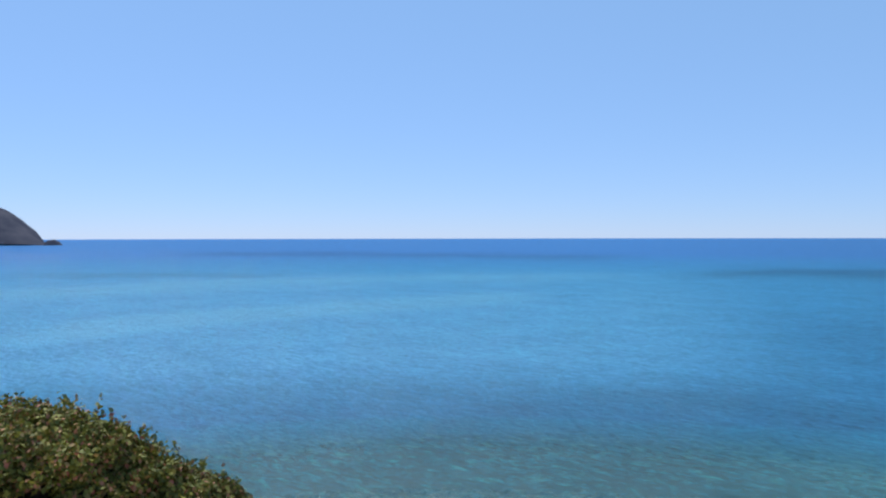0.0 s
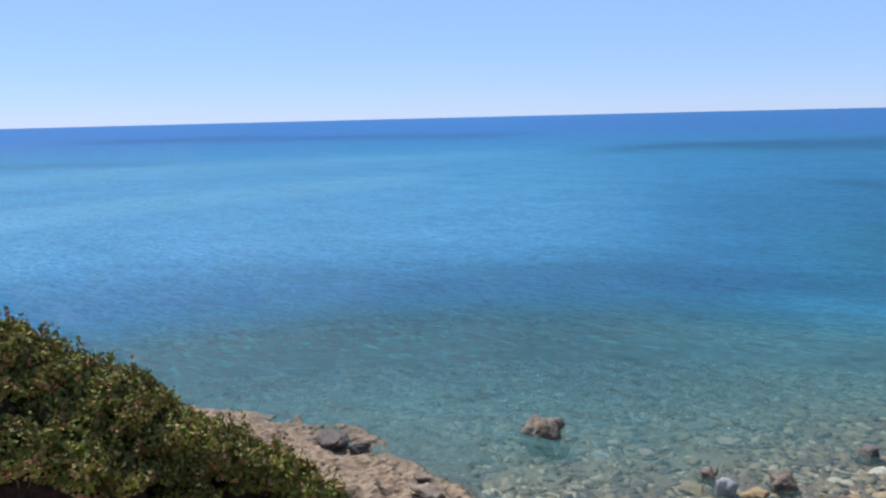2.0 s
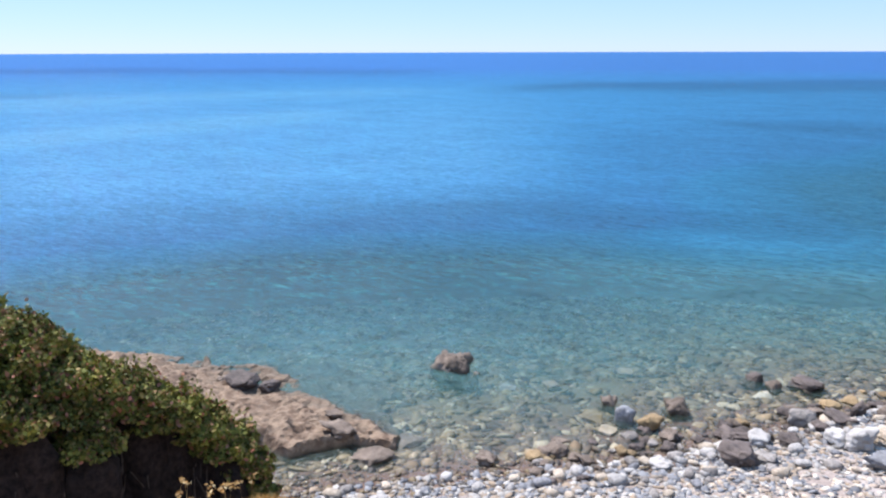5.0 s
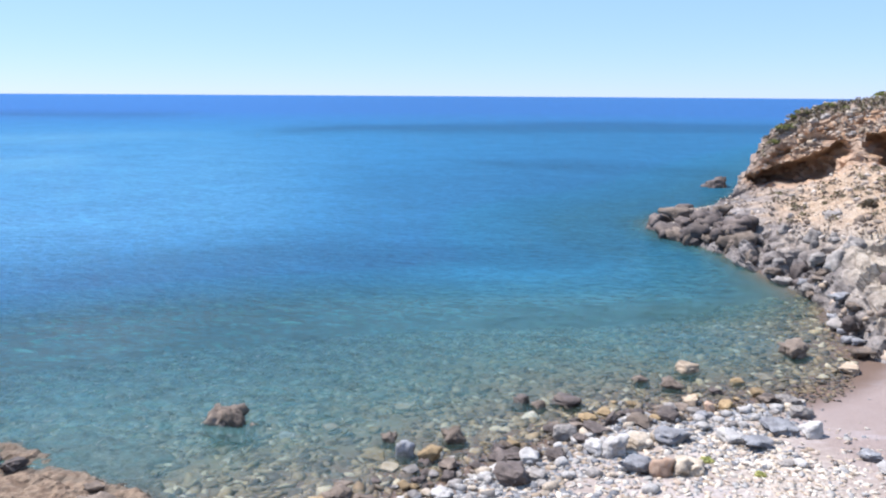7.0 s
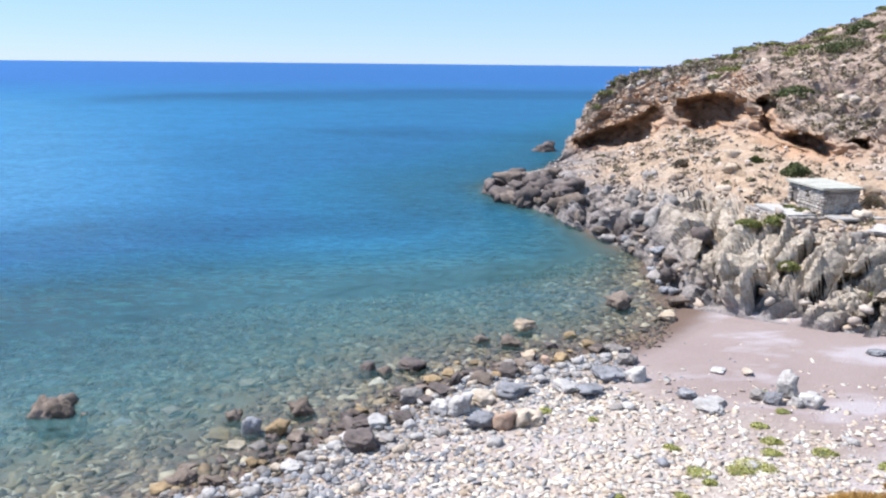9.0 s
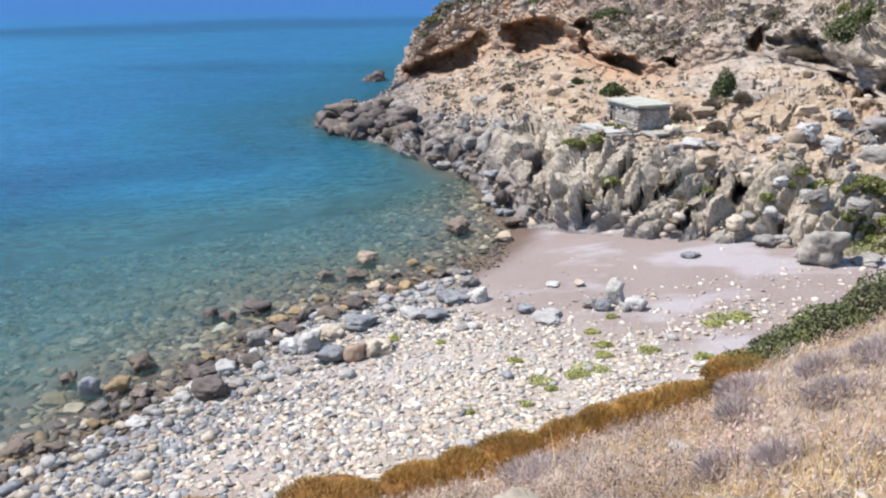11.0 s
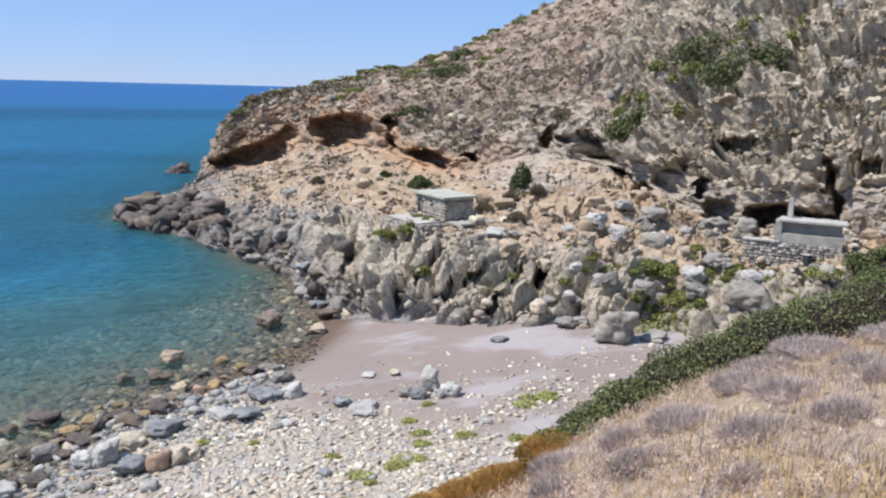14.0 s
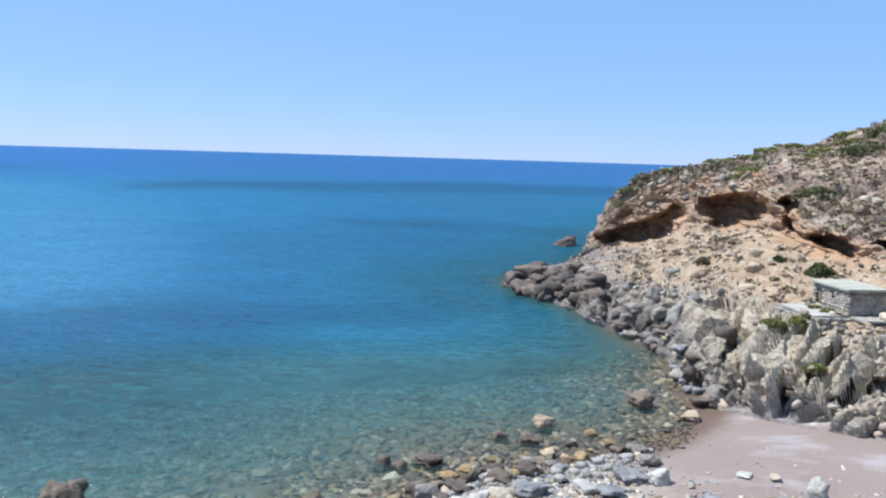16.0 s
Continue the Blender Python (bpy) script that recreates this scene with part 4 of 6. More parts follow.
def build_shelf():
    """A low, broken platform of layered rock running into the sea."""
    xs, ys = np.arange(-40.5, -12.0, 0.115), np.arange(14.5, 31, 0.115)
    X, Y = np.meshgrid(xs, ys, indexing="ij")
    wx = X + 0.5 * fbm(X * 0.6, Y * 0.6, 3, 3, 91)
    wy = Y + 0.5 * fbm(X * 0.6, Y * 0.6, 9, 3, 92)
    pts = np.array(SHELF)
    best, inside = np.full(X.shape, 1e9), np.zeros(X.shape, bool)
    for (x0, y0), (x1, y1) in zip(pts, np.roll(pts, -1, 0)):
        dx, dy = x1 - x0, y1 - y0
        t = np.clip(((wx - x0) * dx + (wy - y0) * dy) / (dx * dx + dy * dy), 0, 1)
        best = np.minimum(best, np.hypot(wx - x0 - t * dx, wy - y0 - t * dy))
        inside ^= ((y0 > wy) != (y1 > wy)) & (wx < (x1 - x0) * (wy - y0) / (y1 - y0 + 1e-9) + x0)
    d = np.where(inside, best, -best)
    seaward = smooth01(Y, 21.5, 26)
    top = 0.45 - 0.42 * seaward - 0.5 * smooth01(Y + 0.35 * (X + 20), 25.1, 27.0) + 0.12 * fbm(X * 0.35, Y * 0.35, 0, 4, 93)
    ledge = np.floor(5 * (top + 0.22 * fbm(X * 0.7, Y * 0.7, 0, 4, 96))) / 5
    z = 0.45 * top + 0.55 * ledge + 0.12 * fbm(X * 1.8, Y * 1.8, 0, 4, 95) + 0.12 * fbm(X * 0.9, Y * 0.9, 0, 4, 97, True) + 0.11 * fbm(X * 3.2, Y * 3.2, 0, 3, 99, True)
    z = -4.0 + (z + 4.0) * smooth01(d, -0.5, 0.18)
    me = mesh_from("rock_shelf", np.stack([X, Y, z], -1).reshape(-1, 3), [f[::-1] for f in grid_faces(len(xs), len(ys))], SHELF_ROCK, smooth=False)
    return tagged(new("rock_shelf", me), "low tan rock platform broken at its edge, awash at the sea", "rock shelf")


def shelf_material():
    k = Mat("shelf_rock", 0.85, 0.3)
    m, fine = k.noise(1.1, 6, 0.65), k.noise(8, 5, 0.7)
    col = k.ramp(m, [(0.3, (0.06, 0.042, 0.03)), (0.42, (0.17, 0.115, 0.078)), (0.52, (0.29, 0.215, 0.15)), (0.6, (0.19, 0.13, 0.088)), (0.75, (0.10, 0.07, 0.05))])
    z = k.node("ShaderNodeSeparateXYZ", Vector=k.pos).outputs[2]
    damp = k.ramp(k.math("ADD", z, k.math("MULTIPLY", m, 0.3)), [(0.12, 1.0), (0.34, 0.0)])
    col = k.mix(damp, col, (0.10, 0.08, 0.055))
    col = k.mix(1.0, col, k.ramp(fine, [(0.25, 0.7), (0.75, 1.2)]), "MULTIPLY")
    return k.done(col, k.bump(k.math("ADD", fine, m), 0.7, 0.08), k.math("SUBTRACT", 0.9, k.math("MULTIPLY", damp, 0.4)))


SHELF_ROCK = shelf_material()
rock_shelf = build_shelf()
LAND.append(BVHTree.FromPolygons([v.co for v in rock_shelf.data.vertices], [p.vertices[:] for p in rock_shelf.data.polygons]))

WATERLINE = [(-17.35, 31.6, 2.0, 1.0, "brown"), (-16.6, 31.5, 1.5, 1.05, "brown"), (-15.6, 31.3, 0.7, 0.3, "brown"), (-8.0, 30.1, 0.85, 0.85, "slate"), (-9.0, 31.4, 1.0, 0.5, "brown"), (-6.8, 29.8, 1.05, 0.8, "ochre"), (-6.1, 32.0, 1.15, 0.7, "brown"),
             (-9.75, 25.8, 0.72, 0.36, "brown"), (-11.5, 24.2, 0.9, 0.48, "brown"), (-3.75, 37.0, 1.0, 0.5, "dark"), (-2.8, 36.5, 0.7, 0.45, "brown"), (-1.6, 37.4, 1.6, 0.5, "dark"),
             (4.5, 38.6, 0.9, 0.5, "tan"), (3.7, 40.8, 1.25, 0.6, "brown"), (2.1, 41.4, 0.95, 0.45, "brown"), (4.7, 43.7, 1.5, 0.65, "tan"), (11.3, 47.9, 1.7, 1.2, "brown"), (13.6, 45.2, 1.2, 0.6, "tan")]
for x, y, w, h, tone in WATERLINE:
    bed = drop(x, y)
    boulder(x, y, w, h + 1.25 * max(0.0, -bed), tone, "standing in shallow water", "boulders in the shallows", z=bed, sink=0.06)
for x, y, w, h, tone in [(-24.2, 24.9, 1.7, 0.75, "dark"), (-22.8, 25.0, 1.0, 0.5, "dark"), (-25.2, 25.0, 0.9, 0.4, "brown"), (-17.2, 22.8, 1.4, 0.7, "brown"), (-15.5, 22.5, 1.7, 0.6, "brown"), (-15.2, 24.3, 1.3, 0.4, "brown"), (-18.6, 24.2, 0.8, 0.3, "brown")]:
    boulder(x, y, w, h, tone, "on the rock shelf", "boulders on the shelf", sink=0.25)
EDGE = [(-1.4, 32.9, 1.25, 1.0, "grey"), (-0.65, 32.5, 0.77, 0.5, "dark"), (-0.05, 33.7, 1.6, 0.55, "dark"), (0.66, 34.9, 0.8, 0.8, "dark"), (2.0, 35.0, 1.6, 0.55, "brown"), (2.6, 35.4, 0.55, 0.4, "ochre"),
        (3.2, 35.5, 1.25, 0.7, "dark"), (3.8, 35.7, 0.7, 0.55, "tan"), (5.2, 37.4, 0.6, 0.64, "rust"), (-3.8, 30.4, 1.1, 0.5, "dark"), (-2.7, 30.25, 1.15, 0.75, "white"), (-1.55, 30.5, 1.0, 0.5, "dark"),
        (-3.1, 28.05, 1.6, 0.9, "dark"), (-2.3, 28.5, 0.9, 0.45, "grey"), (-5.6, 26.6, 1.0, 0.4, "pale"), (1.4, 36.2, 0.7, 0.4, "dark"), (-0.9, 34.3, 0.8, 0.4, "brown")]
for x, y, w, h, tone in EDGE:
    boulder(x, y, w, h, tone, "at the water's edge", "boulders along the shore")
for x, y, w, h, tone in [(-0.1, 31.2, 0.95, 0.8, "white"), (0.7, 31.1, 1.3, 1.15, "pale"), (1.65, 32, 1.25, 0.8, "cream"), (2.5, 32.8, 0.7, 0.7, "cream"), (3.1, 32.6, 1.75, 0.85, "slate"), (1.7, 29.5, 1.4, 0.75, "slate"),
                         (2.55, 29.1, 0.95, 0.95, "rust"), (3.3, 29.4, 0.95, 0.9, "cream"), (3.8, 29.6, 1.2, 0.65, "cream"), (5.5, 33.1, 1.2, 0.65, "white"), (6.6, 32.5, 1.55, 0.6, "slate"), (7.8, 34.8, 1.65, 0.75, "slate"),
                         (9.1, 39.1, 1.2, 0.65, "grey"), (9.2, 37.1, 1.2, 0.75, "grey"), (9.15, 34.3, 1.05, 0.9, "white"), (7.3, 30.5, 0.75, 0.3, "grey"), (4.6, 34.4, 0.8, 0.5, "pale")]:
    boulder(x, y, w, h, tone, "lying on the pebble beach", "boulders on the beach")
for x, y, w, h, tone in [(10.7, 31.9, 0.9, 0.5, "slate"), (11.6, 30.9, 1.2, 0.4, "pale"), (14.95, 31.6, 1.05, 1.45, "pale"), (15.3, 30.5, 0.95, 0.75, "white"), (14.0, 30.9, 0.9, 0.6, "slate"), (13.6, 31.5, 0.95, 0.55, "grey"),
                         (14.8, 30.5, 0.7, 0.55, "pale"), (13.1, 35.1, 1.05, 0.25, "white"), (14.3, 34.6, 0.7, 0.35, "cream"), (11.1, 30.2, 1.5, 0.4, "pale"), (21.5, 36.7, 1.1, 0.35, "slate"), (15.8, 31.2, 0.8, 0.5, "pale")]:
    boulder(x, y, w, h, tone, "resting on mauve sand", "boulders on the sand")
for x, y, w, h, tone in [(26.9, 33.6, 2.5, 2.5, "crag"), (25.15, 38.4, 1.2, 1.15, "cream"), (26.3, 37.1, 1.4, 0.7, "grey"), (27.2, 36.7, 1.2, 0.8, "grey"), (29.25, 32.6, 1.65, 0.6, "grey"), (34.1, 31, 3.1, 2.2, "crag"),
                         (36.3, 32.9, 1.45, 1.4, "pale"), (35.3, 46.9, 1.9, 1.6, "pale"), (35.2, 44, 1.4, 1.2, "pale"), (42.7, 42.5, 2.6, 1.7, "grey"), (28.2, 38.8, 1.4, 0.85, "grey"), (30, 49.2, 1.7, 0.65, "grey"),
                         (28.6, 50.1, 2.5, 0.6, "pale"), (30.9, 36.1, 1.3, 0.9, "grey"), (29.4, 37.3, 1.4, 1.0, "grey"), (26.7, 39.6, 1.1, 0.7, "grey")]:
    boulder(x, y, w, h, tone, "at the foot of the hill", "boulders below the hill")
for x, y, w, h, tone in [(37.7, 50.5, 1.8, 1.1, "tan"), (32.6, 59.3, 1.5, 1.15, "tan"), (32.5, 55.4, 1.7, 0.9, "tan"), (38.4, 33.5, 1.3, 1.2, "pale"), (37.2, 36.0, 1.6, 1.0, "grey"), (34, 34.6, 1.8, 1.1, "grey"), (36.6, 41.5, 1.5, 1.0, "pale"),
                         (39.5, 45.5, 2.2, 1.5, "grey"), (33.6, 47.5, 1.4, 0.9, "pale"), (38.8, 48.2, 1.8, 1.2, "pale"), (34.5, 52.5, 1.5, 0.9, "tan"), (31.5, 52.0, 1.1, 0.6, "tan")]:
    boulder(x, y, w, h, tone, "on the dry hillside", "boulders on the hillside")
for x, y, w, h, tone in [(-15.8, 34, 0.85, 0.5, "tan"), (-14.2, 35.4, 0.75, 0.4, "tan"), (-12.5, 33.5, 1.0, 0.35, "rust"), (-10.3, 33.5, 0.8, 0.3, "ochre"), (-9.3, 30.2, 1.15, 0.4, "ochre"), (-9.8, 36.7, 0.9, 0.35, "tan"),
                         (-22.9, 36.7, 1.8, 0.5, "grey"), (-8.3, 29.1, 1.0, 0.22, "tan"), (-14.1, 32.2, 1.0, 0.3, "pale"), (8.9, 44, 1.0, 0.25, "tan"), (-20.5, 38.5, 1.3, 0.4, "grey"), (-11.6, 38.5, 1.1, 0.4, "grey")]:
    boulder(x, y, w, h, tone, "under clear water", "boulders on the sea bed")

# a line of wet stones where the waves break
g = np.random.default_rng(33)
for i in range(95):
    az = g.uniform(-22, 13.5)
    shore = float(np.interp(az, [-23, -16, -12, -7, -3, 1.6, 6, 12, 14.4], [26.2, 27.2, 28.2, 30.5, 32.8, 36.2, 37.8, 40.5, 42.6]))
    x, y = plan(az, shore + g.normal(0.5, 1.0))
    w = 0.35 + 0.75 * g.random() ** 2
    boulder(x, y, w, w * g.uniform(0.45, 0.75), str(g.choice(["dark", "brown", "ochre", "dark", "grey", "brown"])), "washed by the waves", "stones along the waterline")

# the headland's tip and toe: tumbled dark boulders
g = np.random.default_rng(21)
for i in range(70):
    az = g.uniform(3.3, 9.8)
    shore = float(np.interp(az, [2.4, 3, 4.4, 8.2, 9.8], [96, 94, 87, 79, 75]))
    r = shore + g.uniform(-1.5, 1.0) + abs(g.normal(0, 7))
    x, y = plan(az, r)
    z = drop(x, y)
    w = (0.8 + 3.0 * g.random() ** 2) * (1.0 if r < shore + 8 else 0.75)
    boulder(x, y, w, w * g.uniform(0.5, 0.8) + max(0, -z) * 0.7, str(g.choice(["dark", "brown", "dark", "brown", "dark"])), "tumbled at the headland's tip", "rocks at the tip", z=max(z, -1.2), sink=0.25, name="shore_rock")
for i in range(26):
    az = g.uniform(9, 18)
    shore = float(np.interp(az, [8.2, 11.4, 14.7, 16, 17.5], [79, 69.5, 63, 56, 50]))
    x, y = plan(az, shore + g.uniform(-1.2, 2.5))
    w = g.uniform(0.5, 1.7)
    boulder(x, y, w, w * g.uniform(0.5, 0.8), str(g.choice(["dark", "brown", "grey", "slate"])), "below the rocky shore", "rocks below the headland", z=max(drop(x, y), -0.5), name="shore_rock")
x, y = plan(7.25, 139)
boulder(x, y, 4.6, 3.6, "dark", "alone off the headland", "rocks off the headland", z=-0.8)
x, y = plan(6.6, 139)
boulder(x, y, 2.2, 1.6, "dark", "alone off the headland", "rocks off the headland", z=-0.8)

# ---- pebbles ----
SMALL = [rock_shape(1, 320 + k, 8, 0.08, 0.45, 12.0) for k in range(5)]
DRY_PEBBLES = pebble_material("dry_pebbles", [(0.0, (0.570, 0.507, 0.422)), (0.16, (0.433, 0.393, 0.342)), (0.3, (0.524, 0.439, 0.342)), (0.45, (0.342, 0.331, 0.314)), (0.56, (0.661, 0.604, 0.513)), (0.7, (0.479, 0.393, 0.302)), (0.86, (0.410, 0.331, 0.268))])
WET_PEBBLES = pebble_material("wet_pebbles", [(0.0, (0.13, 0.10, 0.065)), (0.2, (0.08, 0.07, 0.058)), (0.4, (0.18, 0.135, 0.075)), (0.6, (0.055, 0.048, 0.045)), (0.8, (0.22, 0.19, 0.145)), (0.9, (0.11, 0.08, 0.055))], 1.0)
BED_STONES = pebble_material("sea_bed_stones", [(0.0, (0.23, 0.18, 0.115)), (0.2, (0.13, 0.105, 0.075)), (0.4, (0.29, 0.225, 0.135)), (0.6, (0.09, 0.075, 0.06)), (0.76, (0.42, 0.37, 0.26)), (0.86, (0.18, 0.135, 0.085))], 0.5)

BED_SLABS = pebble_material("sea_bed_slabs", [(0.0, (0.36, 0.29, 0.17)), (0.2, (0.10, 0.085, 0.06)), (0.4, (0.27, 0.21, 0.12)), (0.55, (0.36, 0.31, 0.22)), (0.68, (0.16, 0.125, 0.08)), (0.88, (0.48, 0.44, 0.35)), (0.92, (0.07, 0.06, 0.05))], 0.5)


def pick_places(n, az0, az1, r0, r1, keep):
    """Random places in a ring segment, kept with the chance that keep(x, y, z, sd) gives."""
    az, r = rng.uniform(az0, az1, n), np.sqrt(rng.uniform(r0 * r0, r1 * r1, n))
    x, y = plan(az, r)
    z, sd, on = land_height(x, y)
    ok = rng.random(n) < keep(x, y, z, sd, on, az)
    return np.stack([x, y, z], -1)[ok], sd[ok]


def stones(name, label, places, lo, hi, shapes, material, flat=1.0, power=2.0, smooth=True):
    n = len(places)
    s = lo + (hi - lo) * rng.random(n) ** power
    sc = np.stack([s, s * rng.uniform(0.7, 1.0, n), s * rng.uniform(0.6, 1.0, n) * flat], -1)
    p = places.copy()
    p[:, 2] -= s * 0.12
    me = scatter_mesh(name, shapes, p, sc, rng.uniform(0, 6.28, n), material, smooth=smooth)
    return tagged(new(name, me), label, "stones", kind="stuff")


def sandy(x, y):
    """From 0 on the stones to 1 on the open sand."""
    w = 2.6 * fbm(x * 0.22, y * 0.22, 0, 4, 201)
    return smooth01(x * 0.78 + y * 0.5 + w, 19.8, 28.2)


def beach_keep(x, y, z, sd, on, az):
    dense = smooth01(sd, 0.7, 1.6) * (1 - smooth01(sandy(x, y), 0.0, 0.6))
    clumps = smooth01(fbm(x * 0.55, y * 0.55, 0, 3, 203), 0.0, 0.3)
    patchy = 0.5 * clumps * (1 - smooth01(sandy(x, y), 0.35, 1.0)) + 0.06 * (y < 33)
    strip = 0.8 * np.exp(-((sd - 1.6) / 1.6) ** 2) * smooth01(-az, -14.8, -13.2)
    row = 0.45 * np.exp(-(((x - 19) * 0.35) ** 2 + (y - 28.2 - 0.15 * (x - 19)) ** 2) / 1.6)
    gaps = 0.42 + 0.58 * smooth01(fbm(x * 0.35, y * 0.35, 0, 3, 202), -0.25, 0.15)
    return np.clip(np.maximum(np.maximum(dense * gaps, strip), np.maximum(patchy, row)), 0.004, 1) * (on < 0.6) * (sd > 0.1) * smooth01(-y, -41.5, -39)


places, _ = pick_places(76000, -43, 46, 15, 44, beach_keep)
shore = np.array([s < (5.0 + 2.0 * (a < -9)) + 2.5 * w for s, a, w in zip(_, np.degrees(np.arctan2(places[:, 0], places[:, 1])), rng.normal(0, 1, len(_)))]) if len(_) else []
GREY_PEBBLES = pebble_material("grey_pebbles", [(0.0, (0.33, 0.315, 0.29)), (0.18, (0.20, 0.205, 0.215)), (0.36, (0.29, 0.245, 0.195)), (0.5, (0.15, 0.155, 0.165)), (0.64, (0.45, 0.43, 0.40)), (0.76, (0.25, 0.255, 0.265)), (0.9, (0.32, 0.25, 0.18))])
stones("shore_pebbles", "blue-grey and white pebbles above the waterline", places[shore], 0.14, 0.46, SMALL, GREY_PEBBLES, 0.8, 2.0)
places = places[~shore]
stones("beach_pebbles", "dry cream, grey and tan pebbles covering the beach", places, 0.11, 0.42, SMALL, DRY_PEBBLES, 0.8, 2.3)
places, _ = pick_places(30000, -43, 17, 18, 50, lambda x, y, z, sd, on, az: smooth01(sd, -2.2, -0.6) * (1 - smooth01(sd, 0.9, 1.9)))
stones("tideline_pebbles", "wet brown pebbles along the waterline", places, 0.1, 0.4, SMALL, WET_PEBBLES, 0.9, 2.0)
places, _ = pick_places(60000, -58, 18, 22, 66, lambda x, y, z, sd, on, az: smooth01(-sd, 0.3, 1.2) * (1 - smooth01(-sd, 24, 36)) * np.clip(0.55 + 0.9 * fbm(x * 0.2, y * 0.2, 0, 3, 205), 0.3, 1))
stones("sea_bed_stones", "flat stones on the sea bed under clear water", places, 0.2, 0.95, SMALL, BED_STONES, 0.55, 2.0)
places, _ = pick_places(5200, -58, 18, 22, 66, lambda x, y, z, sd, on, az: smooth01(-sd, 1.0, 3.0) * (1 - smooth01(-sd, 24, 36)) * np.clip(0.5 + 0.9 * fbm(x * 0.12, y * 0.12, 0, 3, 206), 0.15, 1))
stones("sea_bed_slabs", "broad pale and dark slabs lying on the sea bed", places, 0.45, 1.25, SMALL, BED_SLABS, 0.35, 2.0)

# blocks of the shore face
hp, hs, ha = HILL_GRID["p"], HILL_GRID["s"], HILL_GRID["a"]


def hill_places(n, keep, seed):
    q = np.random.default_rng(seed)
    i, j = q.integers(0, hp.shape[0], n * 6), q.integers(0, hp.shape[1], n * 6)
    ok = q.random(n * 6) < keep(hs[i, j], ha[i, j], hp[i, j])
    return hp[i[ok][:n], j[ok][:n]] + q.normal(0, 0.25, (min(n, ok.sum()), 3)) * [1, 1, 0]


for x, y, z in hill_places(150, lambda s, a, p: (s > 0.02) * (s < 1.7) * (a > 6) * (a < 18.3) * 0.8, 16):
    dark = z < 2.2 + rng.normal(0, 0.7)
    w = 0.7 + 1.5 * rng.random() ** 2
    boulder(x, y, w, w * rng.uniform(0.6, 0.95), str(rng.choice(["dark", "brown", "dark"] if dark else ["grey", "brown", "grey"])), "set in the shore face", "blocks of the shore face", z=z, sink=0.5, name="shore_block")

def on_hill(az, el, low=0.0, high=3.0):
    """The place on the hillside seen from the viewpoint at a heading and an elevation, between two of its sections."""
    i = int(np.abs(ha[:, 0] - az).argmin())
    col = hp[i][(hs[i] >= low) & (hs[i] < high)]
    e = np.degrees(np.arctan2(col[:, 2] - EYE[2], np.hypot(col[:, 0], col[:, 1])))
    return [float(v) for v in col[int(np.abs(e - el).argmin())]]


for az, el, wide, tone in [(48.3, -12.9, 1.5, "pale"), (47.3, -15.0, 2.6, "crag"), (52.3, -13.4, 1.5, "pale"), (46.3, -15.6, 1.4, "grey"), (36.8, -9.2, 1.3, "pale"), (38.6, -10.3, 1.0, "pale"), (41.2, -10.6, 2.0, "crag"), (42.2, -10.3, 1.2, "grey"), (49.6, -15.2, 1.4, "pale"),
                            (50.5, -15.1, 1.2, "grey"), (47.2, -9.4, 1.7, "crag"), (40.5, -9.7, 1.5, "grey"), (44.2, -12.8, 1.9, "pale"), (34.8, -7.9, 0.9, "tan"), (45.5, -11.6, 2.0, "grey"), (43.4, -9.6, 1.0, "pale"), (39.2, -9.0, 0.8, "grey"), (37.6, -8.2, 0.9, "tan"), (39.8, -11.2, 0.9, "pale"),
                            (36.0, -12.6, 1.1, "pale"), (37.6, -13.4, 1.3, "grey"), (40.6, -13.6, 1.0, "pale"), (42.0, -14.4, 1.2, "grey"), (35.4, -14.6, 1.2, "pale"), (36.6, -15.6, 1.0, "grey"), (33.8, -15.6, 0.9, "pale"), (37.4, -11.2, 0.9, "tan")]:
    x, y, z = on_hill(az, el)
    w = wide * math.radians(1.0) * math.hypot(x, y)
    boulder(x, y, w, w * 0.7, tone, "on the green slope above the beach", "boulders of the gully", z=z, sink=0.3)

# larger loose cobbles that can be told apart
COBBLE = [tri_mesh("cobble", *rock_shape(2, 340 + k, 7, 0.12, 0.5, 16.0), m, True) for k in range(3) for m in (TONES["pale"], TONES["grey"], TONES["white"], TONES["slate"], TONES["cream"])]
COBBLE_SAYS = ["pale grey cobble on the beach", "grey weathered cobble on the beach", "white cobble on the beach", "blue-grey slate cobble on the beach", "cream cobble on the beach"]
places, sd = pick_places(2600, -40, 40, 16, 44, lambda x, y, z, s, on, az: (np.exp(-((s - 1.4) / 1.6) ** 2) * smooth01(-az, -15, -13) + 0.10 * smooth01(fbm(x * 0.55, y * 0.55, 0, 3, 203), 0.0, 0.3) * (1 - smooth01(sandy(x, y), 0.5, 1.0))) * (on < 0.5) * (s > 0.3))
for i, (x, y, z) in enumerate(places[:230]):
    k = int(rng.integers(0, len(COBBLE)))
    ob = new("cobble", COBBLE[k])
    s = 0.3 + 0.4 * rng.random() ** 2
    ob.matrix_world = pose(x, y, z - 0.06 * s, 0, 0, rng.uniform(0, 360)) @ Matrix.Diagonal((s, s, s, 1))
    tagged(ob, COBBLE_SAYS[k % 5], "cobble", "beach cobbles")

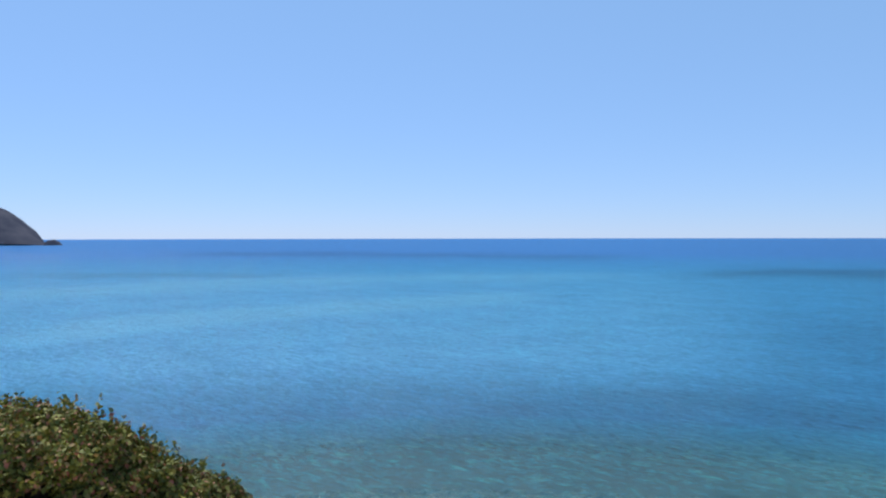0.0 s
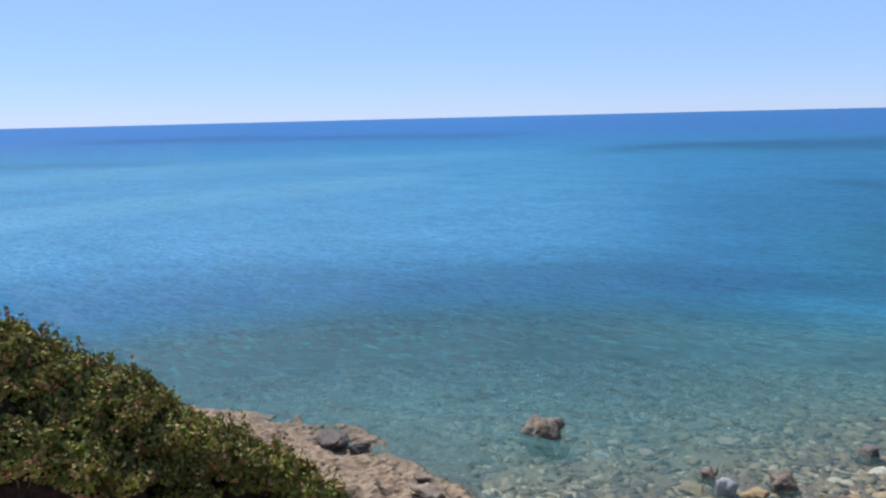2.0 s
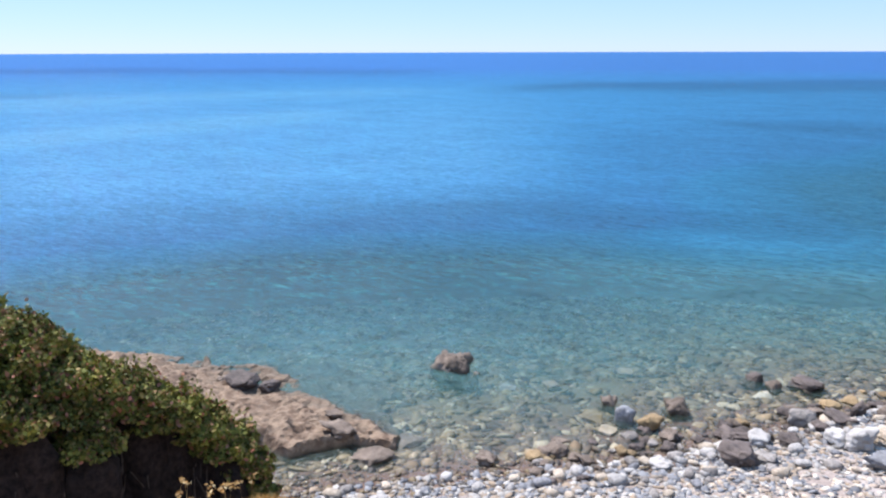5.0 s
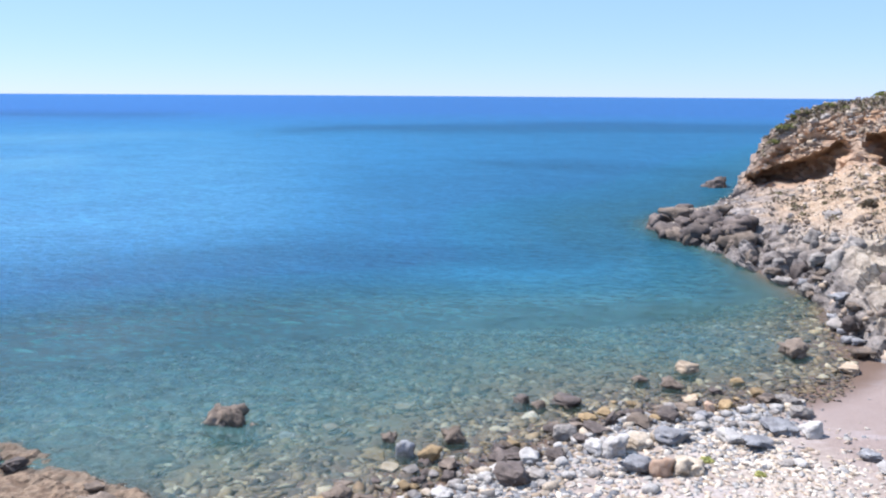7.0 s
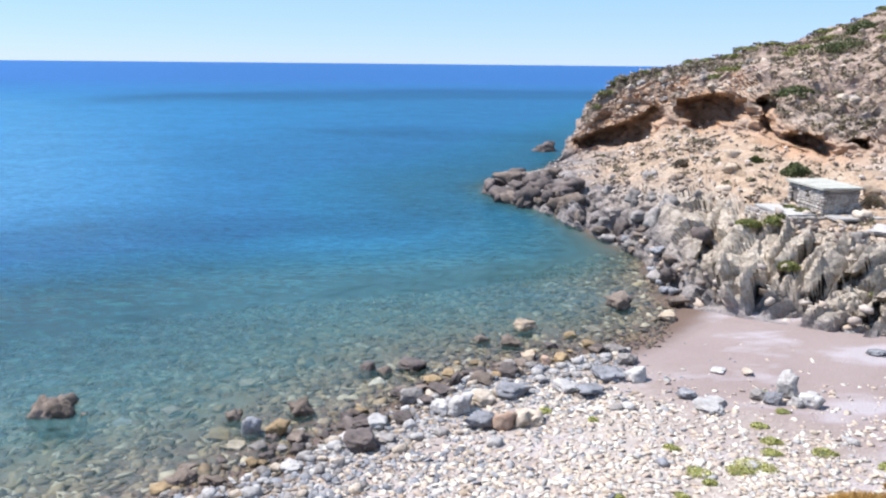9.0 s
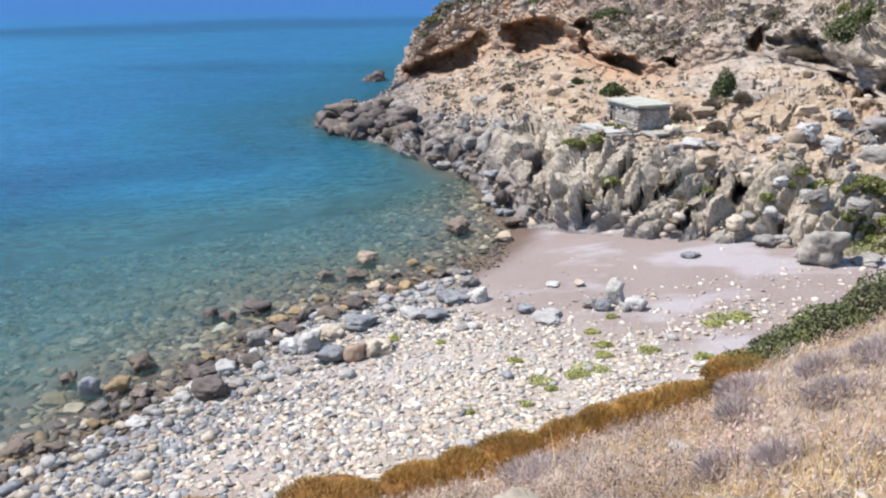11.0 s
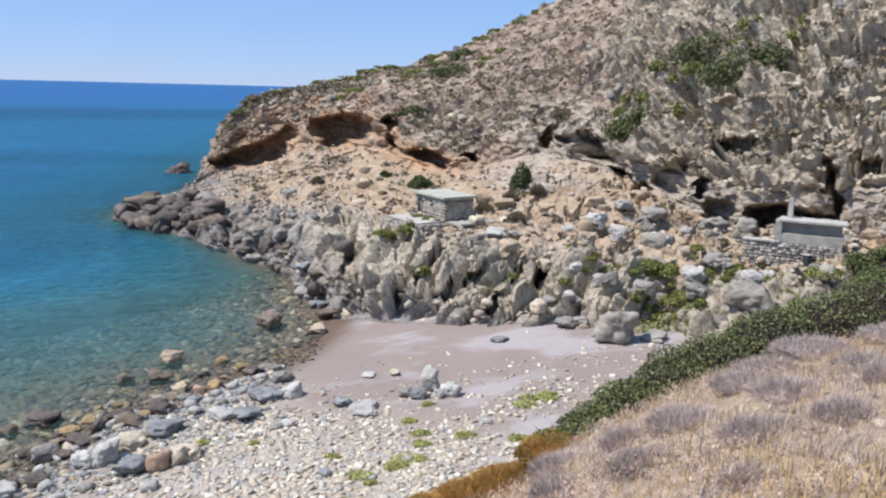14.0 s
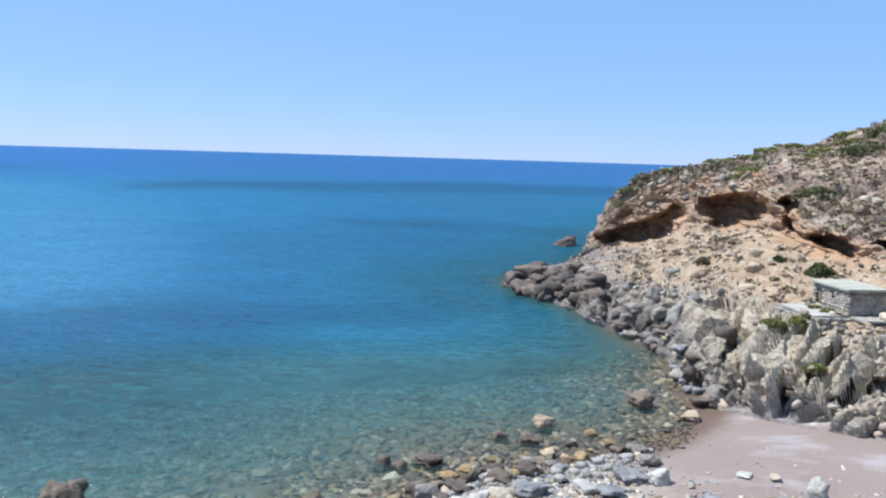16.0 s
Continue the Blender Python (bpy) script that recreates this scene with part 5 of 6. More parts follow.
# rubble on the slopes
SCREE = pebble_material("scree_stones", [(0.0, (0.38, 0.30, 0.22)), (0.2, (0.45, 0.36, 0.28)), (0.4, (0.29, 0.235, 0.185)), (0.55, (0.50, 0.43, 0.36)), (0.7, (0.38, 0.32, 0.27)), (0.85, (0.22, 0.18, 0.15))])
for i, (x, y, z) in enumerate(hill_places(260, lambda s, a, p: (((s > 0.95) & (s < 2.95)) * (0.2 + 0.8 * (a > 27)) + ((s > 4.02) & (s < 4.6)) * 0.5) * (a > 12) * (a < 56), 11)):
    w = 0.5 + 1.1 * rng.random() ** 2.5
    boulder(x, y, w, w * rng.uniform(0.45, 0.8), str(rng.choice(["tan", "tan", "grey", "cream", "grey", "crag"])), "among scrub on the slope", "rocks on the slopes", z=z, sink=0.4, name="hillside_rock")
stones("scree", "broken tan and grey stones on the slopes", hill_places(10000, lambda s, a, p: ((s > 0.9) & (s < 2.95) | (s > 4.0) & (s < 5.0)) * (a > 6) * (a < 60) * (0.45 + 0.55 * (s < 3)), 5), 0.10, 0.75, [rock_shape(1, 360 + k, 8, 0.16, 0.7, 30.0) for k in range(7)], SCREE, 1.0, 3.2, False)
stones("toe_rubble", "grey broken stones below the shore rocks", hill_places(900, lambda s, a, p: (s < 0.3) * (a > 14) * (a < 48), 6), 0.25, 0.9, [rock_shape(1, 360 + k, 8, 0.16, 0.7, 30.0) for k in range(7)], SCREE, 1.0, 2.0, False)


# ---- hut, terrace and shelter ----
HUT_STONE = stone_material("hut_stone", (0.25, 0.22, 0.19), (0.50, 0.46, 0.41), vary="island", spread=0.3)
CONCRETE = stone_material("concrete", (0.29, 0.28, 0.255), (0.42, 0.40, 0.365), scale=0.7, spread=0.05)
ROOF = stone_material("roof_concrete", (0.33, 0.33, 0.28), (0.46, 0.45, 0.385), scale=0.6, spread=0.05)
PALE = stone_material("limewashed_paving", (0.36, 0.345, 0.315), (0.50, 0.48, 0.445), scale=0.5, spread=0.05)
WOOD = stone_material("grey_driftwood", (0.14, 0.12, 0.105), (0.29, 0.265, 0.24), scale=2.0)
# near-black in place of the shade within the hut
DARK = Mat("hut_inner_shade", 1.0, 0.0).done((0.03, 0.027, 0.025))


def place_mesh(ob, x, y, z, rz=0.0):
    ob.matrix_local = pose(x, y, z, 0, 0, rz)
    return ob


HUT_AT = (26.15, 53.7, 4.75)
LONG, WIDE, TALL = 4.3, 2.75, 1.9
hut = thing("stone_hut", "small dry-stone hut with a flat concrete roof on a terrace", "hut", at=HUT_AT, rz=8.0)
# local x runs along the short wall away from the near corner, local y along the long wall
near_wall = place_mesh(part("wall", tri_mesh("wall", *box_arrays(0.04, WIDE - 0.04, 0.05, 0.3, 0, TALL - 0.02), HUT_STONE), hut), 0, 0, 0)
masonry("near_wall", WIDE, TALL, 0.35, HUT_STONE, 1, holes=[(-2, -1, 0, 1)], stones_of=near_wall)
place_mesh(part("wall", masonry("short_wall_back", WIDE, TALL, 0.35, HUT_STONE, 2), hut), 0, LONG - 0.35, 0)
long_holes = [(1.35, 1.75, 1.15, 1.6), (2.7, 3.45, -0.1, 1.65)]
long_wall = place_mesh(part("wall", tri_mesh("wall", *box_arrays(0.0, 1.3, 0.05, 0.3, 0, TALL - 0.02), HUT_STONE), hut), 0.35, 0.35, 0, 90)
masonry("long_wall", LONG - 0.7, TALL, 0.35, HUT_STONE, 3, holes=long_holes, stones_of=long_wall)
place_mesh(part("wall", masonry("long_wall_back", LONG - 0.7, TALL, 0.35, HUT_STONE, 4), hut), WIDE, 0.35, 0, 90)
part("roof", slab_mesh("roof", -0.2, WIDE + 0.2, -0.18, LONG + 0.18, TALL, TALL + 0.16, ROOF, 0.02), hut, "pale flat concrete roof slab")
part("lintel", slab_mesh("lintel", 0.0, WIDE, -0.06, 0.02, TALL - 0.32, TALL - 0.14, WOOD, 0.015), hut, "grey timber lintel")
part("door", slab_mesh("door", 0.16, 0.22, 3.06, 3.8, 0.0, 1.64, WOOD, 0.01), hut, "weathered grey plank door")
# added floor, coloured near-black so the openings look dark
part("floor", slab_mesh("floor", 0.3, WIDE - 0.3, 0.3, LONG - 0.3, -0.1, 0.03, DARK, 0.01), hut)

terrace = thing("terrace", "pale limewashed paving beside the stone hut", "terrace", at=(HUT_AT[0], HUT_AT[1], 4.95), rz=8.0)
part("paving", slab_mesh("paving", -2.6, -0.02, -0.3, 4.2, -0.12, 0.06, PALE, 0.03), terrace)
part("paving", slab_mesh("paving", -0.02, 4.2, -1.9, -0.3, -0.14, 0.03, CONCRETE, 0.03), terrace)
wall = thing("retaining_wall", "low dry-stone retaining wall below the terrace", "wall", at=(HUT_AT[0], HUT_AT[1], 3.7), rz=8.0)
place_mesh(part("stonework", masonry("stonework", 4.4, 1.22, 0.4, HUT_STONE, 6, 0.18), wall), -2.9, -0.2, 0, 90)
place_mesh(part("stonework", masonry("stonework", 3.0, 1.2, 0.4, HUT_STONE, 7, 0.18), wall), -3.0, -0.7, 0, 0)

SHELTER_AT, SHELTER_RZ = (38.05, 35.35, 4.75), -52.0
shelter = thing("cave_shelter", "concrete and dry-stone shelter built into a cave mouth", "shelter", at=SHELTER_AT, rz=SHELTER_RZ)
part("front_wall", masonry("front_wall", 5.6, 1.45, 0.5, HUT_STONE, 8, 0.2), shelter, "low grey dry-stone front wall")
part("coping", slab_mesh("coping", -0.05, 2.1, -0.06, 0.6, 1.45, 1.55, PALE, 0.02), shelter, "pale cement coping")
part("block", slab_mesh("block", 2.1, 5.6, 0.12, 1.7, 1.45, 2.05, CONCRETE, 0.03), shelter, "pale concrete base")
part("back_block", slab_mesh("back_block", 2.15, 5.5, 0.7, 1.7, 2.05, 2.75, CONCRETE, 0.02), shelter)
part("roof_slab", slab_mesh("roof_slab", 1.95, 5.75, 0.05, 1.85, 2.75, 2.9, PALE, 0.03), shelter, "pale concrete roof slab")
part("side_wall", slab_mesh("side_wall", 1.75, 2.2, 0.1, 1.8, 1.5, 2.78, CONCRETE, 0.05), shelter)
part("chimney", slab_mesh("chimney", 2.35, 2.65, 1.0, 1.3, 2.88, 4.1, PALE, 0.02), shelter, "square whitewashed chimney post")
bin_at = (39.75, 31.9, drop(39.75, 31.9))


def rubbish_bin():
    bm = bmesh.new()
    bmesh.ops.create_cone(bm, cap_ends=True, segments=20, radius1=0.24, radius2=0.29, depth=0.75, matrix=Matrix.Translation((0, 0, 0.375)))
    bmesh.ops.bevel(bm, geom=[e for e in bm.edges if abs(e.verts[0].co.z - e.verts[1].co.z) < 0.01], offset=0.02, segments=2, affect="EDGES")
    me = bpy.data.meshes.new("bin_body")
    bm.to_mesh(me)
    bm.free()
    me.materials.append(Mat("bin_plastic", 0.5, 0.4).done((0.04, 0.045, 0.05)))
    lid = slab_mesh("bin_lid", -0.28, 0.28, -0.28, 0.28, 0.74, 0.82, PALE, 0.05)
    ob = thing("rubbish_bin", "dark round litter bin with a pale lid", "bin", at=bin_at)
    part("body", me, ob)
    part("lid", lid, ob, "pale lid")
    return ob


rubbish_bin()

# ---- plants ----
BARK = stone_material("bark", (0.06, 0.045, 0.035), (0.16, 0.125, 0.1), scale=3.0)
# near-black: the shade inside the bushes is put into this colour
INNER = stone_material("bush_inner_shade", (0.012, 0.008, 0.007), (0.045, 0.03, 0.024), scale=7.0)
MASTIC = leaf_material("mastic_leaves", [(0.0, (0.06, 0.07, 0.012)), (0.4, (0.14, 0.15, 0.025)), (0.7, (0.23, 0.225, 0.045)), (0.84, (0.27, 0.19, 0.07)), (1.0, (0.36, 0.13, 0.09))], 0.7, 0.15, (1.6, 0.5, 1.35))
SCRUB = leaf_material("evergreen_scrub_leaves", [(0.0, (0.045, 0.065, 0.02)), (0.5, (0.10, 0.125, 0.04)), (0.85, (0.165, 0.18, 0.075)), (1.0, (0.25, 0.23, 0.13))])
CREST = leaf_material("crest_scrub_leaves", [(0.0, (0.07, 0.085, 0.028)), (0.5, (0.14, 0.165, 0.055)), (0.85, (0.22, 0.235, 0.10)), (1.0, (0.32, 0.28, 0.16))])
FRESH = leaf_material("fresh_green_leaves", [(0.0, (0.28, 0.31, 0.09)), (0.6, (0.46, 0.47, 0.15)), (1.0, (0.58, 0.54, 0.26))])
MAT_GREEN = leaf_material("ground_cover_leaves", [(0.0, (0.10, 0.12, 0.03)), (0.6, (0.22, 0.24, 0.065)), (1.0, (0.34, 0.31, 0.13))])
RUST = leaf_material("rust_spurge_stalks", [(0.0, (0.27, 0.13, 0.04)), (0.4, (0.47, 0.26, 0.07)), (0.75, (0.60, 0.38, 0.11)), (1.0, (0.62, 0.48, 0.22))], 0.8, 0.2, (1.6, 0.6, 1.25))
THORN = leaf_material("grey_thorn_twigs", [(0.0, (0.24, 0.18, 0.175)), (0.5, (0.44, 0.355, 0.335)), (0.85, (0.58, 0.50, 0.465)), (1.0, (0.66, 0.58, 0.48))], 0.85, 0.15)
STRAW = leaf_material("dry_grass_stalks", [(0.0, (0.26, 0.15, 0.065)), (0.35, (0.52, 0.36, 0.18)), (0.75, (0.74, 0.58, 0.35)), (1.0, (0.82, 0.76, 0.55))], 0.8, 0.2, (2.2, 0.6, 1.25))
GOLD = leaf_material("golden_grass_stalks", [(0.0, (0.30, 0.16, 0.05)), (0.4, (0.48, 0.30, 0.11)), (0.75, (0.62, 0.44, 0.20)), (1.0, (0.68, 0.58, 0.34))], 0.8, 0.2, (1.4, 0.5, 1.35))
DEAD = leaf_material("dead_flower_heads", [(0.0, (0.19, 0.125, 0.10)), (0.35, (0.36, 0.25, 0.205)), (0.7, (0.52, 0.39, 0.325)), (1.0, (0.66, 0.51, 0.36))], 0.9, 0.1, (1.1, 0.42, 1.5))
HEATH = leaf_material("hill_cushion_leaves", [(0.0, (0.12, 0.11, 0.055)), (0.4, (0.20, 0.17, 0.10)), (0.75, (0.27, 0.21, 0.165)), (1.0, (0.34, 0.26, 0.21))], 0.8, 0.1)


HEARTS = {RUST.name: stone_material("rust_heart", (0.22, 0.09, 0.025), (0.42, 0.21, 0.06), scale=4.0), THORN.name: stone_material("thorn_heart", (0.22, 0.165, 0.155), (0.46, 0.36, 0.335), scale=6.0)}


def bush(name, label, category, mounds, leaf, size, count, group="", stems=10, thick=0.03, dense=False, low=-0.3, cap=0.0):
    """A shrub of leafy mounds on a fan of stems. mounds: (x, y, z of the base, half width, height)."""
    x0, y0, z0 = mounds[0][:3]
    ob = thing(name, label, category, group, at=(x0, y0, z0))
    seed = int(rng.integers(1, 9999))
    area = sum(m[3] * m[4] for m in mounds)
    crown, twigs = [], []
    for k, (x, y, z, w, h) in enumerate(mounds):
        n = max(60, int(count * w * h / area))
        c = np.array((x - x0, y - y0, z - z0 + 0.12 * h))
        if cap:
            # leaves only on the sunlit cap, so the dark filler shows below
            lit = cap * w
            crown.append(leaves(n, c + [0, 0, 0.88 * h - lit], (w * 0.86, w * 0.74, lit), size, seed + k, 0.5, low=low, rugged=0.5))
            for i in range(int(26 * w)):
                a, q = rng.uniform(0, 6.28), rng.random() ** 0.5
                foot = c + [math.cos(a) * w * q * 0.8, math.sin(a) * w * q * 0.7, 0.88 * h - lit + lit * 0.85 * math.sqrt(1 - 0.64 * q * q)]
                crown.append(leaves(26, foot, (0.06, 0.06, rng.uniform(0.12, 0.3)), size, seed + 77 + i, 0.9))
        else:
            crown.append(leaves(n, c, (w, w * 0.85, h * 0.86), size, seed + k, 0.45, low=low))
        for i in range(stems):
            a, q = rng.uniform(0, 6.28), rng.uniform(0.3, 0.8)
            tip = c + np.array((math.cos(a) * w * q, math.sin(a) * w * q, h * rng.uniform(0.45, 0.75)))
            twigs.append(stem(c + np.array((math.cos(a) * w * 0.1, math.sin(a) * w * 0.1, -0.2 * h)), tip, thick, thick * 0.3, 4, 0.06, seed + 31 * k + i))
    part("crown", tri_mesh("crown", *join(*crown), leaf), ob)
    part("branchwork", tri_mesh("branchwork", *join(*twigs), BARK), ob)
    # added filler mounds block light and read as the crown's shade
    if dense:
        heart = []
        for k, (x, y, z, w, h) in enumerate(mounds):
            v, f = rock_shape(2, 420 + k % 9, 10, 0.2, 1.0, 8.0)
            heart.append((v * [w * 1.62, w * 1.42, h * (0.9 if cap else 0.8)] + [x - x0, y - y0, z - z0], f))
        part("underwood", tri_mesh("underwood", *join(*heart), INNER), ob, "near-black filler mounds standing in for shade inside the bush")
    return ob


def cushion(x, y, w, h, leaf, name, label, category, group, count, length=0.2, width=0.004, z=None, dead=0.0):
    """A dome-shaped shrub of thin crowded stalks."""
    z = drop(x, y) if z is None else z
    ob = thing(name, label, category, group, at=(x, y, z))
    seed = int(rng.integers(1, 9999))
    q = np.random.default_rng(seed)
    d = q.normal(size=(count, 3))
    d /= np.linalg.norm(d, axis=1)[:, None]
    d[:, 2] = np.abs(d[:, 2])
    lump = 1 + 0.2 * fbm(d[:, 0] * 2 + seed, d[:, 1] * 2, d[:, 2] * 2, 3, seed)
    p = d * (lump * (0.62 + 0.33 * q.random(count) ** 0.5))[:, None] * np.array((w * 0.5, w * 0.4, h)) - [0, 0, 0.06]
    up = d * [0.8, 0.8, 0.9] + q.normal(0, 0.35, (count, 3)) + [0, 0, 0.35]
    up /= np.linalg.norm(up, axis=1)[:, None]
    side = np.cross(up, q.normal(size=(count, 3)))
    side /= np.linalg.norm(side, axis=1)[:, None] + 1e-9
    ln = length * q.uniform(0.5, 1.2, count)[:, None]
    wd = width * q.uniform(0.7, 1.4, count)[:, None]
    V = np.stack([p - side * wd, p + side * wd, p + up * ln], 1).reshape(-1, 3)
    part("foliage", tri_mesh("foliage", V, np.arange(count * 3).reshape(-1, 3), leaf), ob)
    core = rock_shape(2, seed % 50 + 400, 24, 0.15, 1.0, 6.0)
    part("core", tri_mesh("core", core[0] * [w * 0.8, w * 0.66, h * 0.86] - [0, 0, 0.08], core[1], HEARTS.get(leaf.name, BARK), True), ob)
    return ob


# the big mastic bush on the bank
marks = []
MASTIC_MOUNDS = [(-48, 9.0, 11.15, 0.55), (-46, 8.9, 10.9, 0.5), (-44.6, 8.8, 10.6, 0.42), (-43.6, 8.7, 10.25, 0.35), (-50.2, 9.0, 11.4, 0.6), (-52.4, 9.0, 11.65, 0.65), (-55, 9.0, 11.8, 0.7), (-57.5, 9.1, 12.1, 0.8), (-60.5, 9.2, 12.5, 0.95),
                 (-63.5, 9.3, 12.7, 1.0), (-66.5, 9.4, 13.1, 1.05), (-70, 9.5, 13.35, 1.2), (-74.5, 9.7, 13.3, 1.4), (-80, 9.9, 13.3, 1.5), (-59.5, 8.5, 11.85, 0.6), (-62.5, 8.5, 12.1, 0.7), (-66, 8.5, 12.4, 0.75), (-55.5, 8.5, 11.4, 0.5), (-70, 8.6, 12.6, 0.9)]
for az, r, top, w in MASTIC_MOUNDS:
    x, y = plan(az, r)
    top -= 0.22
    base = max(drop(x, y), top - 3.4)
    marks.append((float(x), float(y), base, w, top - base))
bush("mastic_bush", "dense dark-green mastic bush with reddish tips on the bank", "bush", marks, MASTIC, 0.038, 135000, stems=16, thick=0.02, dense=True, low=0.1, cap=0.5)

# evergreen scrub along the crest
for x, y, w, h in [(5.8, 8.05, 0.95, 0.36), (6.35, 8.1, 1.0, 0.45), (7.05, 8.15, 1.15, 0.52), (7.8, 8.15, 1.2, 0.66), (8.65, 8.15, 1.4, 0.7), (9.6, 8.05, 1.5, 0.85), (10.5, 7.8, 1.55, 0.95), (11.3, 7.6, 1.6, 1.05), (12.3, 7.3, 1.8, 1.1)]:
    z = drop(x, y) - 0.1
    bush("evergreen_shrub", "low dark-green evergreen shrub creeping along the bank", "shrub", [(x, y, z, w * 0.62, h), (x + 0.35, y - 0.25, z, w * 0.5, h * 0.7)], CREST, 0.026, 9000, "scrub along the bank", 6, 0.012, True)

ORANGE = [(-1.26, 7.41, 1.35, 0.33), (0.3, 7.65, 1.85, 0.62), (1.35, 7.75, 1.2, 0.45), (1.9, 7.75, 1.2, 0.4), (2.65, 7.85, 1.4, 0.4), (3.3, 7.85, 1.2, 0.36), (3.75, 7.9, 1.1, 0.36), (5.0, 7.9, 1.6, 0.3), (5.75, 7.9, 1.5, 0.2), (-4.9, 5.3, 1.5, 0.3), (-4.5, 5.6, 0.9, 0.3), (4.35, 7.95, 1.2, 0.38)]
for x, y, w, h in ORANGE:
    cushion(x, y, w, h, RUST, "spurge_cushion", "rust-orange dried spurge cushion on the bank", "shrub", "dried cushions along the bank", 15000, 0.075, 0.0045)
for x, y, w, h in [(4.44, 8.1, 0.95, 0.3), (4.9, 8.2, 0.8, 0.36), (-2.4, 7.02, 0.62, 0.42), (-1.95, 7.2, 0.55, 0.24), (-3.25, 6.6, 0.6, 0.32), (-1.5, 7.3, 0.5, 0.2), (-0.5, 7.6, 0.4, 0.18), (3.0, 3.7, 0.4, 0.2), (2.5, 6.7, 0.8, 0.24),
                   (3.0, 4.3, 0.4, 0.18), (2.0, 4.3, 0.35, 0.16), (0.9, 6.6, 0.4, 0.14), (5.2, 5.2, 0.8, 0.26), (6.3, 5.0, 0.7, 0.25), (4.6, 6.3, 0.7, 0.22), (7.6, 6.4, 0.9, 0.3), (8.6, 6.6, 1.0, 0.3), (3.9, 5.4, 0.5, 0.2), (4.2, 4.6, 0.6, 0.18), (5.0, 4.2, 0.7, 0.2), (5.8, 4.0, 0.6, 0.18), (6.6, 5.8, 0.8, 0.22), (9.2, 7.0, 1.2, 0.3), (10.2, 6.4, 1.2, 0.3), (7.0, 4.4, 0.7, 0.2), (4.8, 5.6, 0.5, 0.18), (8.0, 5.4, 0.8, 0.22), (3.4, 3.2, 0.35, 0.14), (4.0, 3.4, 0.4, 0.15)]:
    cushion(x, y, w * 1.3, h * 0.6, THORN, "thorn_cushion", "grey-mauve leafless thorn cushion on dry ground", "shrub", "thorn cushions on the bank", 2600, 0.10, 0.003)

TUFTS = [(12.4, 28.4, 0.6), (12.3, 27, 0.66), (11.9, 26, 0.64), (13.8, 26, 0.8), (10.8, 24.9, 1.3), (10.2, 24.6, 0.85), (8.4, 26.5, 0.55), (8.8, 24.6, 0.85), (9, 23.9, 0.42), (7.8, 23.1, 0.4), (15.5, 24.8, 0.7), (18.2, 28.3, 1.0), (19.2, 28.3, 0.8),
         (17.6, 27.7, 1.0), (4.3, 30.6, 0.55), (6.1, 29.4, 0.38), (5.8, 23.1, 0.32), (13.9, 31.9, 0.8), (13.9, 29.8, 0.5), (18.9, 27.8, 0.78)]
for x, y, w in TUFTS:
    z = drop(x, y)
    bush("beach_plant", "low fresh yellow-green plant growing in sand and stones", "plant", [(x, y, z, w * 0.5, 0.12 + 0.1 * w), (x + 0.4 * w, y - 0.15 * w, z, w * 0.28, 0.1 + 0.08 * w)], FRESH, 0.05, 620, "plants on the beach", 4, 0.01)

# hillside bushes
for x, y, w, h in [(57.3, 112, 4.0, 1.8), (51.6, 104.3, 7.0, 1.6), (41, 92.9, 5.0, 1.3), (30.6, 68.3, 2.3, 1.4), (47.4, 58.6, 4.8, 2.6), (48.3, 57.2, 2.4, 1.6), (55.1, 58, 6.2, 3.0), (53.4, 52.7, 6.2, 3.6), (56.5, 51.5, 5.0, 3.4), (28.9, 73.1, 1.2, 0.8), (44.4, 44.4, 2.6, 0.9)]:
    z = drop(x, y)
    bush("hillside_bush", "rounded dark-green bush on the rocky hillside", "bush", [(x, y, z - 0.2, w * 0.4, h), (x + w * 0.28, y - w * 0.1, z - 0.2, w * 0.28, h * 0.75), (x - w * 0.27, y + w * 0.12, z - 0.2, w * 0.28, h * 0.7)], SCRUB, 0.16, 2600, "bushes on the hillside", 6, 0.05)
for x, y, w, h in [(25.4, 69.4, 1.6, 0.7), (46.7, 64.5, 4.0, 1.1), (48.2, 70.7, 3.4, 1.1), (23.6, 78.4, 1.4, 0.7), (30.8, 50.7, 1.6, 0.75), (30.7, 55.7, 1.8, 0.8), (34.0, 57.0, 1.6, 0.8), (36.0, 56.0, 1.5, 0.8)]:
    cushion(x, y, w, h, HEATH, "hill_cushion", "grey-brown cushion shrub on the hillside", "shrub", "cushion shrubs on the hill", 1800, 0.25, 0.02)
for x, y, w in [(31.8, 43.5, 2.4), (32, 40.8, 2.3), (33.6, 38.9, 2.3), (34.7, 38.2, 1.9), (30.7, 34.4, 3.6), (36.3, 36.7, 2.0), (35.9, 31.4, 3.2), (33.2, 33.7, 1.6), (36.9, 35, 2.2), (33.2, 35.5, 2.2), (21, 46.3, 1.2), (25.4, 43.5, 1.5), (27.5, 39.6, 1.5), (20.8, 52.8, 1.7), (22.2, 52, 1.3), (25.2, 54.6, 1.2), (24.9, 56, 1.1), (38.8, 29.8, 2.4)]:
    z = drop(x, y)
    bush("green_mat", "low green mat of plants in a rocky gully", "plant", [(x, y, z - 0.1, w * 0.5, 0.45), (x + w * 0.35, y + 0.3, drop(x + w * 0.35, y + 0.3) - 0.1, w * 0.32, 0.35)], MAT_GREEN, 0.12, 900, "green mats in the gully", 3, 0.012)

